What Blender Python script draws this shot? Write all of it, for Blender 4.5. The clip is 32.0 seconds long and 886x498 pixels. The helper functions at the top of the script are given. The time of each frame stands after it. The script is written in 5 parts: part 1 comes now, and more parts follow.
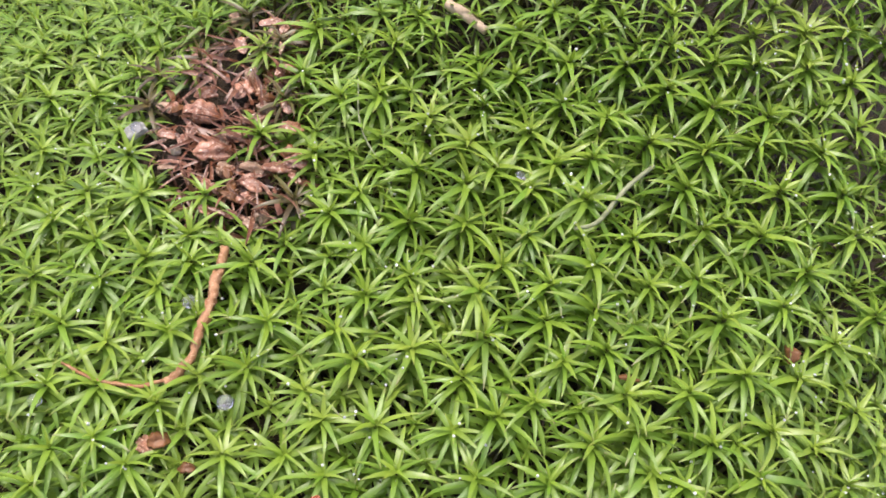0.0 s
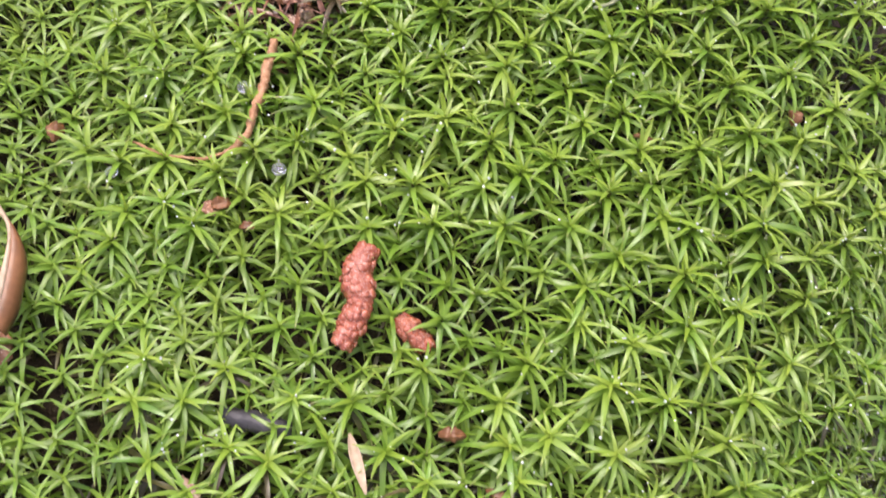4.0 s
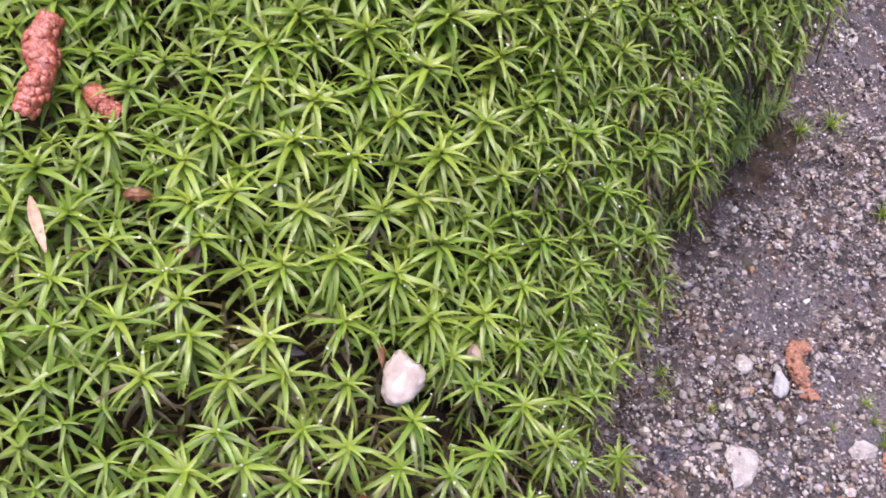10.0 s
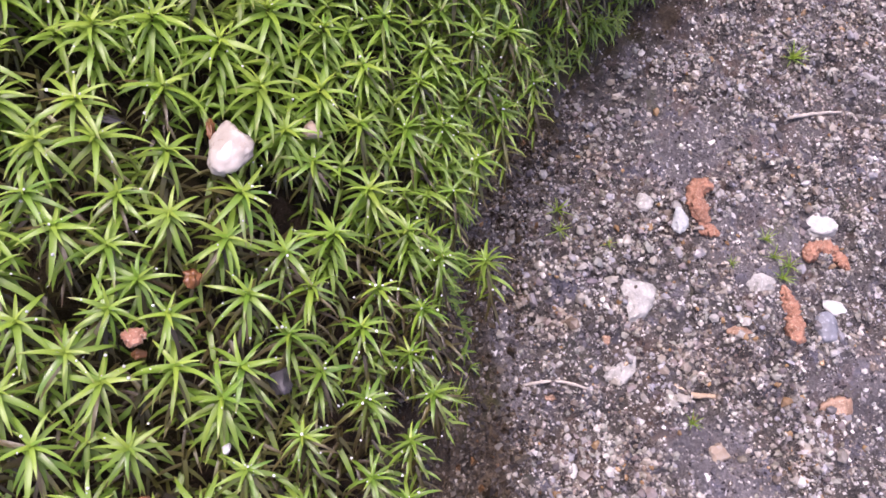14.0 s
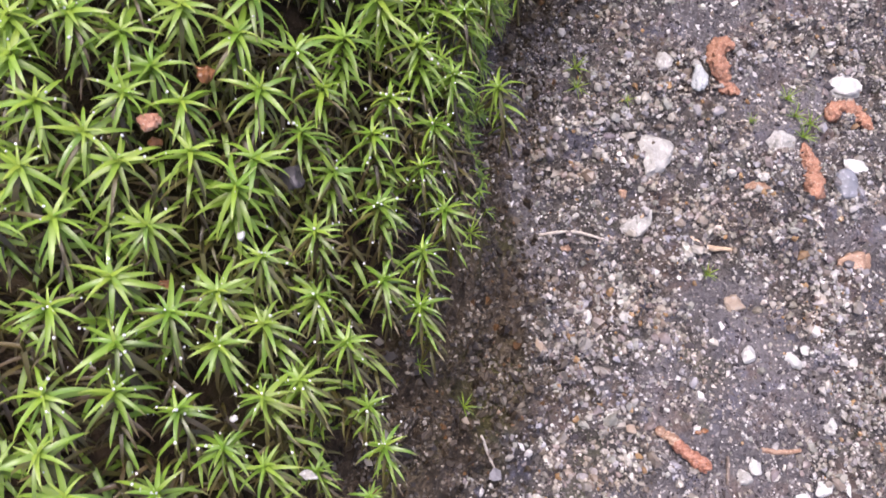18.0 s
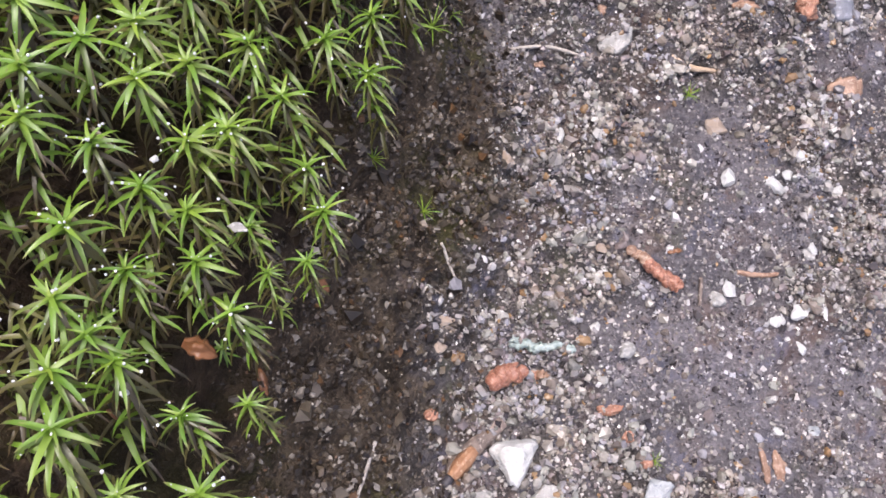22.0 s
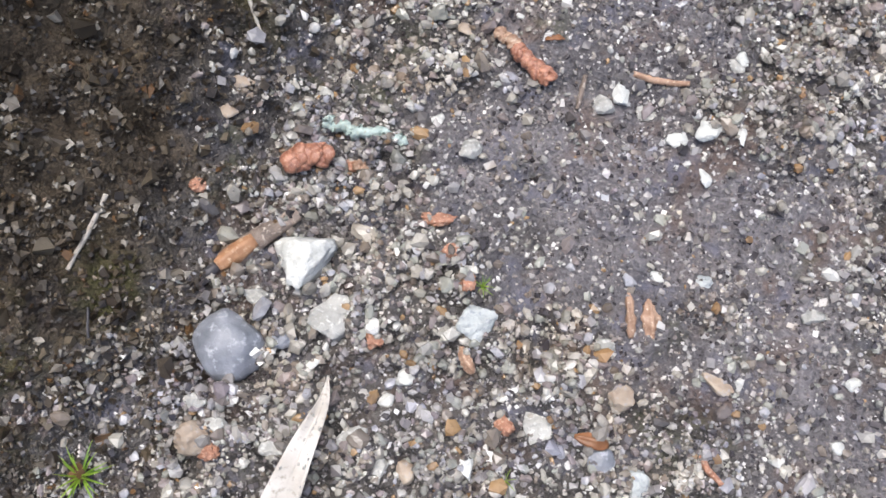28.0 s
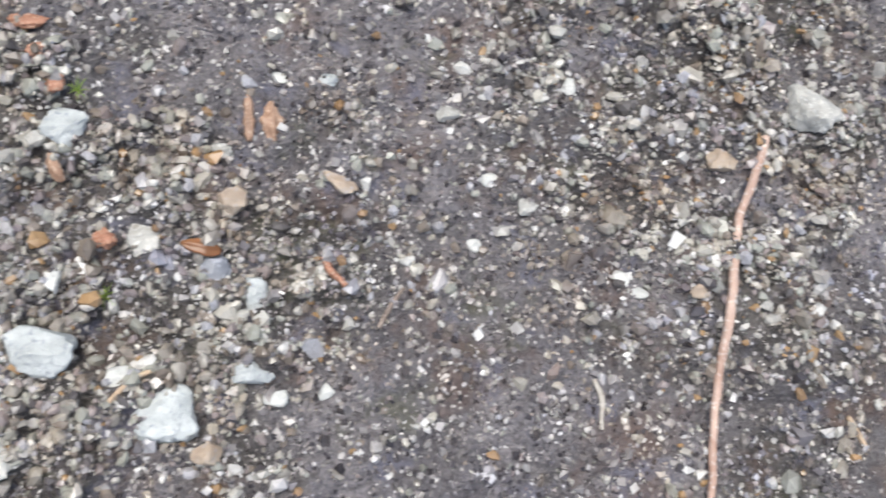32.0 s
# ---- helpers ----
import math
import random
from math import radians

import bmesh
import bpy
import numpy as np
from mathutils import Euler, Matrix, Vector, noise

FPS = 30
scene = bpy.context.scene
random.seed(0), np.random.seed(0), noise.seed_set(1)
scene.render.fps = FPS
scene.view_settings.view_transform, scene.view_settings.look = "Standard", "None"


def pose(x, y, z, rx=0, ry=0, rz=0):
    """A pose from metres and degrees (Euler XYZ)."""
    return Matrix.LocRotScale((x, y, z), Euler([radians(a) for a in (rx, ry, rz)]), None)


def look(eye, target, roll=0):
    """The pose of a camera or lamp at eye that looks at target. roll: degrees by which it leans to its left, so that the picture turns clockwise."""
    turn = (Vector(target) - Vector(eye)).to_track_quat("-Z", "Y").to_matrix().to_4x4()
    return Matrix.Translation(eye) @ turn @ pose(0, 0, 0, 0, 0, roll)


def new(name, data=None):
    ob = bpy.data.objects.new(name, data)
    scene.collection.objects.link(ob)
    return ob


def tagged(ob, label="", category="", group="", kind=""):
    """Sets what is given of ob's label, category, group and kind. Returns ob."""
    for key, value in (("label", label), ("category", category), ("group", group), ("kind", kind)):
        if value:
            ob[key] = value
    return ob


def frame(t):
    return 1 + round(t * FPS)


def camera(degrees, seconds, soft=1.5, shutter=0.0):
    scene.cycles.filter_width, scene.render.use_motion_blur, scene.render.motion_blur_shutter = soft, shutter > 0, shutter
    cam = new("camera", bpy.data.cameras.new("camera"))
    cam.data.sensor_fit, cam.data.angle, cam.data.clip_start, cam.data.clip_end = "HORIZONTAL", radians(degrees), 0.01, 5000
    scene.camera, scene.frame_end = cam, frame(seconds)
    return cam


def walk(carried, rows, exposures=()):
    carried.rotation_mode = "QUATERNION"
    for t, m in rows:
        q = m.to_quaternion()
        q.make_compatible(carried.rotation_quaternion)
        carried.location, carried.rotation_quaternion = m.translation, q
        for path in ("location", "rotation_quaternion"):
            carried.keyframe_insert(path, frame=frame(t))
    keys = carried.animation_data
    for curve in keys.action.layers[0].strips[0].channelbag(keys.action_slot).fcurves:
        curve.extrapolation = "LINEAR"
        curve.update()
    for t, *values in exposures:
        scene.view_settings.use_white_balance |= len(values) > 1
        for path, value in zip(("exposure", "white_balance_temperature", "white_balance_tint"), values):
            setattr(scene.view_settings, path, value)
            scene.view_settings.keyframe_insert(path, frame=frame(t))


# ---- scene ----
cam = camera(54.90, 32.0, soft=1.6, shutter=0.5)
# t, x, y, z, turn about x, y, z
ROWS = [
    (0.0, -0.18182, 0.03674, 0.20530, 33.423, -11.844, 17.288),
    (0.5, -0.18245, 0.03356, 0.20659, 33.537, -11.491, 17.390),
    (1.0, -0.18158, 0.02701, 0.20933, 33.432, -10.765, 17.791),
    (1.5, -0.18096, 0.02338, 0.20999, 31.804, -9.967, 18.067),
    (2.0, -0.18060, 0.02195, 0.20905, 30.969, -9.334, 18.575),
    (2.5, -0.17902, 0.02064, 0.20725, 30.948, -9.285, 18.594),
    (3.0, -0.17704, 0.01626, 0.20648, 30.980, -9.228, 18.354),
    (3.5, -0.17458, 0.01332, 0.20563, 30.583, -9.223, 18.097),
    (4.0, -0.17215, 0.00992, 0.20276, 29.466, -9.358, 17.901),
    (4.5, -0.16857, 0.00657, 0.20287, 28.459, -9.602, 17.895),
    (6.5, -0.15528, 0.00441, 0.20062, 27.717, -9.704, 16.888),
    (7.0, -0.15147, 0.00334, 0.20051, 26.884, -9.672, 16.687),
    (7.5, -0.14551, 0.00200, 0.20224, 26.569, -9.619, 16.387),
    (8.0, -0.14138, 0.00011, 0.20118, 26.513, -9.829, 16.041),
    (8.5, -0.13751, 0.00099, 0.20112, 25.703, -10.030, 15.801),
    (9.0, -0.13387, 0.00055, 0.20039, 25.961, -10.018, 15.291),
    (9.5, -0.12982, -0.00065, 0.19987, 26.223, -9.998, 14.902),
    (10.0, -0.12469, -0.00142, 0.19852, 26.086, -10.062, 14.674),
    (10.5, -0.12086, -0.00134, 0.19848, 25.771, -10.388, 14.401),
    (11.0, -0.11737, -0.00426, 0.19664, 26.019, -10.254, 13.849),
    (11.5, -0.11421, -0.00685, 0.19486, 25.057, -10.455, 13.662),
    (12.0, -0.11054, -0.01024, 0.19281, 25.002, -10.372, 13.382),
    (12.5, -0.10719, -0.01363, 0.19325, 23.745, -10.360, 13.420),
    (13.0, -0.10373, -0.01538, 0.19251, 23.147, -10.352, 13.312),
    (13.5, -0.09915, -0.01648, 0.18898, 22.748, -10.374, 13.236),
    (14.0, -0.09574, -0.01671, 0.18855, 22.474, -10.589, 12.947),
    (14.5, -0.09673, -0.01713, 0.18885, 22.113, -10.897, 12.955),
    (16.5, -0.09389, -0.02168, 0.18924, 20.775, -8.893, 13.757),
    (17.0, -0.09105, -0.02732, 0.18831, 20.782, -8.609, 13.477),
    (17.5, -0.08881, -0.03314, 0.18602, 19.370, -8.620, 13.370),
    (18.0, -0.08645, -0.03670, 0.18368, 18.714, -8.528, 13.576),
    (18.5, -0.08440, -0.04093, 0.18216, 17.967, -8.644, 14.089),
    (19.0, -0.08201, -0.04256, 0.18110, 17.332, -8.436, 14.157),
    (19.5, -0.08071, -0.04447, 0.18030, 17.031, -8.173, 13.946),
    (20.0, -0.07567, -0.04860, 0.17667, 16.774, -7.581, 13.696),
    (20.5, -0.07313, -0.05153, 0.17309, 15.807, -7.961, 13.616),
    (21.0, -0.07032, -0.05398, 0.17047, 15.439, -7.995, 13.623),
    (21.5, -0.07009, -0.05460, 0.16925, 14.470, -8.341, 13.922),
    (22.0, -0.07046, -0.05535, 0.16922, 13.958, -8.447, 14.334),
    (22.5, -0.06752, -0.05634, 0.16648, 14.300, -7.929, 14.320),
    (23.0, -0.06651, -0.05631, 0.16646, 13.845, -8.320, 14.402),
    (23.5, -0.06644, -0.05537, 0.16624, 13.667, -8.326, 14.316),
    (24.0, -0.06748, -0.05515, 0.16538, 13.733, -8.399, 14.237),
    (24.5, -0.06392, -0.05660, 0.15999, 15.478, -7.531, 14.408),
    (26.5, -0.03735, -0.05471, 0.14019, 13.986, -2.521, 25.452),
    (27.0, -0.02570, -0.05947, 0.13865, 14.387, -1.761, 25.443),
    (27.5, -0.01270, -0.06373, 0.13558, 12.405, -2.230, 22.937),
    (28.0, -0.00819, -0.06386, 0.13409, 11.894, -2.841, 22.226),
    (28.5, -0.00664, -0.06166, 0.13356, 12.637, -3.037, 22.064),
    (29.0, -0.00212, -0.06201, 0.13255, 14.211, -3.535, 21.440),
    (29.5, 0.00384, -0.07181, 0.12813, 13.828, -4.264, 22.295),
    (30.0, 0.01153, -0.08113, 0.12426, 11.698, -5.184, 23.492),
    (30.5, 0.01627, -0.08346, 0.12277, 10.625, -5.593, 22.948),
    (31.0, 0.02336, -0.08040, 0.12188, 10.489, -6.312, 21.023),
    (31.5, 0.03250, -0.07608, 0.12237, 10.864, -7.409, 19.092),
    (32.0, 0.04171, -0.07338, 0.12301, 11.667, -9.075, 17.471),
]
walk(cam, [(t, pose(x, y, z, rx, ry, rz)) for t, x, y, z, rx, ry, rz in ROWS], exposures=[(0.0, 0.72, 6500, 13), (4.0, 0.84, 6450, 18), (9.0, 0.84, 6300, 33), (13.0, 0.87, 6300, 36), (17.0, 0.92, 6350, 26), (20.0, 0.84, 6350, 23), (24.0, 0.76, 6150, 17), (27.0, 0.80, 6180, 11), (28.0, 0.75, 6200, 9), (29.0, 0.78, 6200, 8), (30.0, 0.68, 6200, 8), (31.0, 0.62, 6220, 7), (32.0, 0.66, 6250, 6)])
MM = 0.001

# ---- light: an overcast sky, the brightest part of it behind the moss bank ----
SUN_UP, SUN_ROUND = radians(76), radians(-60)
world = bpy.data.worlds.new("sky")
scene.world = world
world.use_nodes = True
wn = world.node_tree
sky = wn.nodes.new("ShaderNodeTexSky")
sky.sky_type, sky.sun_disc = "NISHITA", False
sky.sun_elevation, sky.sun_rotation = SUN_UP, SUN_ROUND
sky.air_density, sky.dust_density, sky.ozone_density = 0.8, 5.0, 0.5
wn.nodes["Background"].inputs["Strength"].default_value = 0.15
wn.links.new(sky.outputs["Color"], wn.nodes["Background"].inputs["Color"])
sun_data = bpy.data.lights.new("sun", "SUN")
sun_data.energy, sun_data.angle, sun_data.color = 1.6, radians(36), (1.0, 0.98, 0.95)
sun = new("sun", sun_data)
toward = Vector((math.sin(SUN_ROUND) * math.cos(SUN_UP), math.cos(SUN_ROUND) * math.cos(SUN_UP), math.sin(SUN_UP)))
sun.matrix_basis = look(toward * 3, (0, 0, 0))


# ---- small helpers ----
def thing(name, label, category, place=(0, 0, 0), group="", kind=""):
    ob = new(name)
    ob.location = place
    ob.empty_display_size = 0.002
    return tagged(ob, label, category, group, kind)


def mesh_of(name, verts, faces, material, smooth=True):
    me = bpy.data.meshes.new(name)
    me.from_pydata([tuple(v) for v in verts], [], [tuple(f) for f in faces])
    me.materials.append(material)
    if smooth:
        me.polygons.foreach_set("use_smooth", [True] * len(me.polygons))
    me.update()
    return me


def part(name, data, parent, m=None, label=""):
    ob = new(name, data)
    ob.parent = parent
    if m is not None:
        ob.matrix_basis = m
    if label:
        tagged(ob, label)
    return ob


def joined(pieces):
    """Vertices and faces of several pieces in one list."""
    vs, fs = [], []
    for v, f in pieces:
        n = len(vs)
        vs += [tuple(p) for p in v]
        fs += [tuple(i + n for i in q) for q in f]
    return vs, fs


def smoothstep(a, b, x):
    t = np.clip((x - a) / (b - a), 0, 1)
    return t * t * (3 - 2 * t)


class Value:
    """Smooth value noise in the plane."""

    def __init__(self, seed):
        self.table = np.random.default_rng(seed).random((256, 256))

    def at(self, x, y, size):
        x, y = np.asarray(x, float) / size + 1000, np.asarray(y, float) / size + 1000
        i, j = np.floor(x).astype(int), np.floor(y).astype(int)
        u, v = x - i, y - j
        u, v = u * u * (3 - 2 * u), v * v * (3 - 2 * v)
        g = lambda a, b: self.table[a % 256, b % 256]
        return (g(i, j) * (1 - u) + g(i + 1, j) * u) * (1 - v) + (g(i, j + 1) * (1 - u) + g(i + 1, j + 1) * u) * v


rough_noise, patch_noise, fine_noise = Value(3), Value(7), Value(11)
dice = random.Random(5)


# ---- materials ----
class Mat:
    """A node material, written line by line."""

    def __init__(self, name):
        self.material = bpy.data.materials.new(name)
        self.material.use_nodes = True
        self.tree = self.material.node_tree
        self.bsdf = self.tree.nodes["Principled BSDF"]
        self.out = self.tree.nodes["Material Output"]

    def node(self, kind, inputs=None, **settings):
        n = self.tree.nodes.new("ShaderNode" + kind)
        if "operation" in settings:
            n.operation = settings["operation"]
        if "attribute_name" in settings:
            n.attribute_name = settings["attribute_name"]
        for k, v in (inputs or {}).items():
            self.put(n.inputs[k], v)
        return n

    def put(self, socket, v):
        if isinstance(v, bpy.types.NodeSocket):
            self.tree.links.new(v, socket)
        else:
            socket.default_value = v

    def ramp(self, fac, stops, mode="LINEAR"):
        n = self.tree.nodes.new("ShaderNodeValToRGB")
        n.color_ramp.interpolation = mode
        e = n.color_ramp.elements
        while len(e) < len(stops):
            e.new(0.5)
        for k, (p, c) in enumerate(stops):
            e[k].position, e[k].color = p, (*c, 1)
        self.put(n.inputs["Fac"], fac)
        return n.outputs["Color"]

    def mix(self, fac, a, b, how="MIX"):
        n = self.tree.nodes.new("ShaderNodeMix")
        n.data_type, n.blend_type = "RGBA", how
        self.put(n.inputs["Factor"], fac)
        for s, v in ((n.inputs[6], a), (n.inputs[7], b)):
            self.put(s, v if isinstance(v, bpy.types.NodeSocket) else (*v, 1))
        return n.outputs[2]

    def math(self, how, a, b=0.0):
        n = self.tree.nodes.new("ShaderNodeMath")
        n.operation = how
        self.put(n.inputs[0], a)
        self.put(n.inputs[1], b)
        return n.outputs[0]

    def noise(self, scale, detail=3.0, rough=0.6, where=None):
        n = self.node("TexNoise", {"Scale": scale, "Detail": detail, "Roughness": rough})
        if where is None:
            where = self.node("TexCoord").outputs["Object"]
        self.put(n.inputs["Vector"], where)
        return n.outputs["Fac"]

    def random(self):
        a, b = self.node("ObjectInfo").outputs["Random"], self.node("NewGeometry").outputs["Random Per Island"]
        return self.math("FRACT", self.math("ADD", a, b))

    def bump(self, height, strength, distance):
        n = self.node("Bump", {"Height": height, "Strength": strength, "Distance": distance})
        self.put(self.bsdf.inputs["Normal"], n.outputs["Normal"])

    def set(self, **values):
        for k, v in values.items():
            self.put(self.bsdf.inputs[k.replace("_", " ")], v if not (isinstance(v, tuple) and len(v) == 3) else (*v, 1))
        return self


def leaf_material(name, young, grown, old, tip, through_light=0.3, gloss=0.42, browning=0.80, wet=0.9):
    """Moss leaf: u across, v along; the attribute age runs from the bud (0) to the oldest leaf (1)."""
    m = Mat(name)
    uv = m.node("UVMap").outputs["UV"]
    s = m.node("SeparateXYZ", {"Vector": uv})
    age = m.node("Attribute", attribute_name="age").outputs["Fac"]
    rnd = m.random()
    c = m.ramp(age, [(0.0, young), (0.45, grown), (1.0, old)])
    c = m.mix(m.math("MULTIPLY", rnd, 0.45), c, m.mix(0.5, c, (0.30, 0.30, 0.06)))
    where = m.node("NewGeometry").outputs["Position"]
    c = m.mix(m.ramp(m.noise(70.0, 2.0, 0.5, where), [(0.40, (0, 0, 0)), (0.62, (0.8, 0.8, 0.8))]), c, m.mix(1.0, c, (0.70, 0.78, 0.62), "MULTIPLY"))
    c = m.mix(m.ramp(m.noise(48.0, 3.0, 0.6, m.node("VectorMath", {0: where, 1: (2.3, 0.7, 0.1)}, operation="ADD").outputs[0]), [(0.52, (0, 0, 0)), (0.70, (0.6, 0.6, 0.6))]), c, m.mix(0.5, c, (0.38, 0.44, 0.10)))
    rib = m.math("SUBTRACT", 1.0, m.math("MULTIPLY", m.math("ABSOLUTE", m.math("SUBTRACT", s.outputs["X"], 0.5)), 5.0))
    c = m.mix(m.math("MULTIPLY", m.math("MAXIMUM", rib, 0.0), 0.12), c, m.mix(0.5, c, young))
    c = m.mix(m.ramp(s.outputs["Y"], [(browning, (0, 0, 0)), (1.0, (0.85, 0.85, 0.85))]), c, tip)
    n = m.noise(900.0, 3.0)
    c = m.mix(m.math("MULTIPLY", n, 0.35), c, m.mix(1.0, c, (0.55, 0.6, 0.45), "MULTIPLY"))
    m.set(Base_Color=c, Roughness=gloss)
    m.put(m.bsdf.inputs["Specular IOR Level"], 0.6)
    m.put(m.bsdf.inputs["Coat Weight"], m.math("MULTIPLY", m.ramp(m.noise(260.0, 2.0, 0.5, where), [(0.42, (0.05, 0.05, 0.05)), (0.62, (1, 1, 1))]), wet))
    m.put(m.bsdf.inputs["Coat Roughness"], 0.16)
    m.bump(m.math("ADD", s.outputs["X"], m.noise(2200.0)), 0.5, 0.00015)
    t = m.node("BsdfTranslucent", {"Color": m.mix(0.5, c, (0.35, 0.42, 0.05))})
    mx = m.node("MixShader", {"Fac": through_light})
    m.tree.links.new(m.bsdf.outputs[0], mx.inputs[1])
    m.tree.links.new(t.outputs[0], mx.inputs[2])
    m.tree.links.new(mx.outputs[0], m.out.inputs["Surface"])
    return m.material


MOSS = leaf_material("moss_leaf", (0.40, 0.54, 0.065), (0.23, 0.405, 0.046), (0.10, 0.205, 0.030), (0.34, 0.30, 0.10), browning=0.82, wet=0.5)
WORN_MOSS = leaf_material("worn_moss_leaf", (0.27, 0.47, 0.045), (0.15, 0.305, 0.040), (0.10, 0.115, 0.038), (0.36, 0.28, 0.16), browning=0.72, wet=0.6)
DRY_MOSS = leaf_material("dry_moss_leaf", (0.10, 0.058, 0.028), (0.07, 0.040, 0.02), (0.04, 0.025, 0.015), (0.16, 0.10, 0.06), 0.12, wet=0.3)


def plain(name, dark, light, scale, rough=0.6, bump=0.4, depth=0.0002, third=None, spec=0.4):
    """A surface mottled at two scales, with some change from piece to piece."""
    m = Mat(name)
    a, b = m.noise(scale, 5.0), m.noise(scale * 5, 3.0)
    c = m.mix(m.ramp(a, [(0.32, (0, 0, 0)), (0.68, (1, 1, 1))]), dark, light)
    if third:
        c = m.mix(m.ramp(b, [(0.55, (0, 0, 0)), (0.7, (1, 1, 1))]), c, third)
    c = m.mix(m.math("MULTIPLY", m.random(), 0.4), c, m.mix(1.0, c, (0.6, 0.6, 0.6), "MULTIPLY"))
    m.set(Base_Color=c, Roughness=m.math("ADD", rough - 0.12, m.math("MULTIPLY", b, 0.25)))
    m.put(m.bsdf.inputs["Specular IOR Level"], spec)
    m.bump(m.math("ADD", a, m.math("MULTIPLY", b, 0.4)), bump, depth)
    return m.material


def ground_material():
    m = Mat("gritty_ground")
    pos = m.node("TexCoord").outputs["Object"]
    soil = m.node("Attribute", attribute_name="soil").outputs["Fac"]
    sand = m.node("Attribute", attribute_name="sand").outputs["Fac"]
    patch, mid, fine, dust = m.noise(28.0, 5.0), m.noise(230.0, 5.0), m.noise(1200.0, 4.0), m.noise(4200.0, 2.0)
    wobble = m.node("TexNoise", {"Scale": 900.0, "Detail": 2.0, "Vector": pos})
    moved = m.node("VectorMath", {0: wobble.outputs["Color"], 1: (0.0012, 0.0012, 0.0012)}, operation="MULTIPLY")
    crooked = m.node("VectorMath", {0: pos, 1: moved.outputs[0]}, operation="ADD").outputs[0]
    hard = m.mix(m.ramp(patch, [(0.35, (0, 0, 0)), (0.65, (1, 1, 1))]), (0.070, 0.063, 0.067), (0.225, 0.208, 0.215))
    loose = m.mix(m.ramp(mid, [(0.35, (0, 0, 0)), (0.65, (1, 1, 1))]), (0.020, 0.017, 0.015), (0.12, 0.107, 0.095))
    c = m.mix(sand, hard, loose)
    c = m.mix(m.ramp(fine, [(0.3, (0.9, 0.9, 0.9)), (0.62, (0, 0, 0))]), c, m.mix(1.0, c, (0.30, 0.29, 0.29), "MULTIPLY"))
    c = m.mix(m.ramp(dust, [(0.55, (0, 0, 0)), (0.75, (0.6, 0.6, 0.6))]), c, (0.25, 0.235, 0.24))
    brown, blue, olive = m.noise(62.0, 4.0, 0.65, crooked), m.noise(105.0, 4.0, 0.65, m.node("VectorMath", {0: pos, 1: (3.1, 1.7, 0.4)}, operation="ADD").outputs[0]), m.noise(85.0, 4.0, 0.65, m.node("VectorMath", {0: pos, 1: (1.3, 4.2, 0.9)}, operation="ADD").outputs[0])
    c = m.mix(m.ramp(brown, [(0.52, (0, 0, 0)), (0.66, (0.75, 0.75, 0.75))]), c, (0.105, 0.068, 0.052))
    c = m.mix(m.ramp(blue, [(0.55, (0, 0, 0)), (0.66, (0.7, 0.7, 0.7))]), c, (0.115, 0.114, 0.150))
    c = m.mix(m.ramp(olive, [(0.58, (0, 0, 0)), (0.70, (0.6, 0.6, 0.6))]), c, (0.060, 0.062, 0.030))
    specks = None
    for scale, few in ((1700.0, 0.84), (800.0, 0.90)):
        cell = m.node("TexVoronoi", {"Scale": scale, "Vector": crooked})
        pick = m.node("SeparateColor", {"Color": cell.outputs["Color"]})
        size = m.math("ADD", 0.18, m.math("MULTIPLY", pick.outputs[2], 0.3))
        lit = m.math("MULTIPLY", m.math("GREATER_THAN", pick.outputs[0], few), m.math("LESS_THAN", cell.outputs["Distance"], size))
        c = m.mix(m.math("MULTIPLY", lit, 0.85), c, m.ramp(pick.outputs[1], [(0.0, (0.20, 0.165, 0.14)), (0.6, (0.36, 0.335, 0.31)), (1.0, (0.60, 0.58, 0.55))]))
        specks = lit if specks is None else m.math("MAXIMUM", specks, lit)
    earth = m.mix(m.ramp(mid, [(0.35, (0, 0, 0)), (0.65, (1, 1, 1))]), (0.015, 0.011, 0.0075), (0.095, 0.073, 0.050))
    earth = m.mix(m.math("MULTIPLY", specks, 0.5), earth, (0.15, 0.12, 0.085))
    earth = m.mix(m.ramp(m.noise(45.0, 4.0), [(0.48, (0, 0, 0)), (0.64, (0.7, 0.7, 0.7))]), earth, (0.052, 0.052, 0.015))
    # soil nearest the moss: damp, with the overhang's shade put into the colour too
    damp_shade = m.node("Attribute", attribute_name="damp_shade").outputs["Fac"]
    earth = m.mix(damp_shade, earth, m.mix(1.0, earth, (0.52, 0.46, 0.40), "MULTIPLY"))
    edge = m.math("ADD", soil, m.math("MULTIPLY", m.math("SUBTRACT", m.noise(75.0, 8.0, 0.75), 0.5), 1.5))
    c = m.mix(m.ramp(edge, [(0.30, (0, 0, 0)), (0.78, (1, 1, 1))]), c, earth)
    m.set(Base_Color=c, Roughness=m.math("ADD", 0.3, m.math("MULTIPLY", mid, 0.4)))
    h = m.math("ADD", m.math("MULTIPLY", mid, 0.9), m.math("MULTIPLY", fine, 0.6))
    h = m.math("ADD", h, m.math("MULTIPLY", specks, 0.25))
    m.bump(h, 1.0, 0.0016)
    m.put(m.bsdf.inputs["Specular IOR Level"], m.ramp(soil, [(0.2, (0.45, 0.45, 0.45)), (0.7, (0.16, 0.16, 0.16))]))
    return m.material


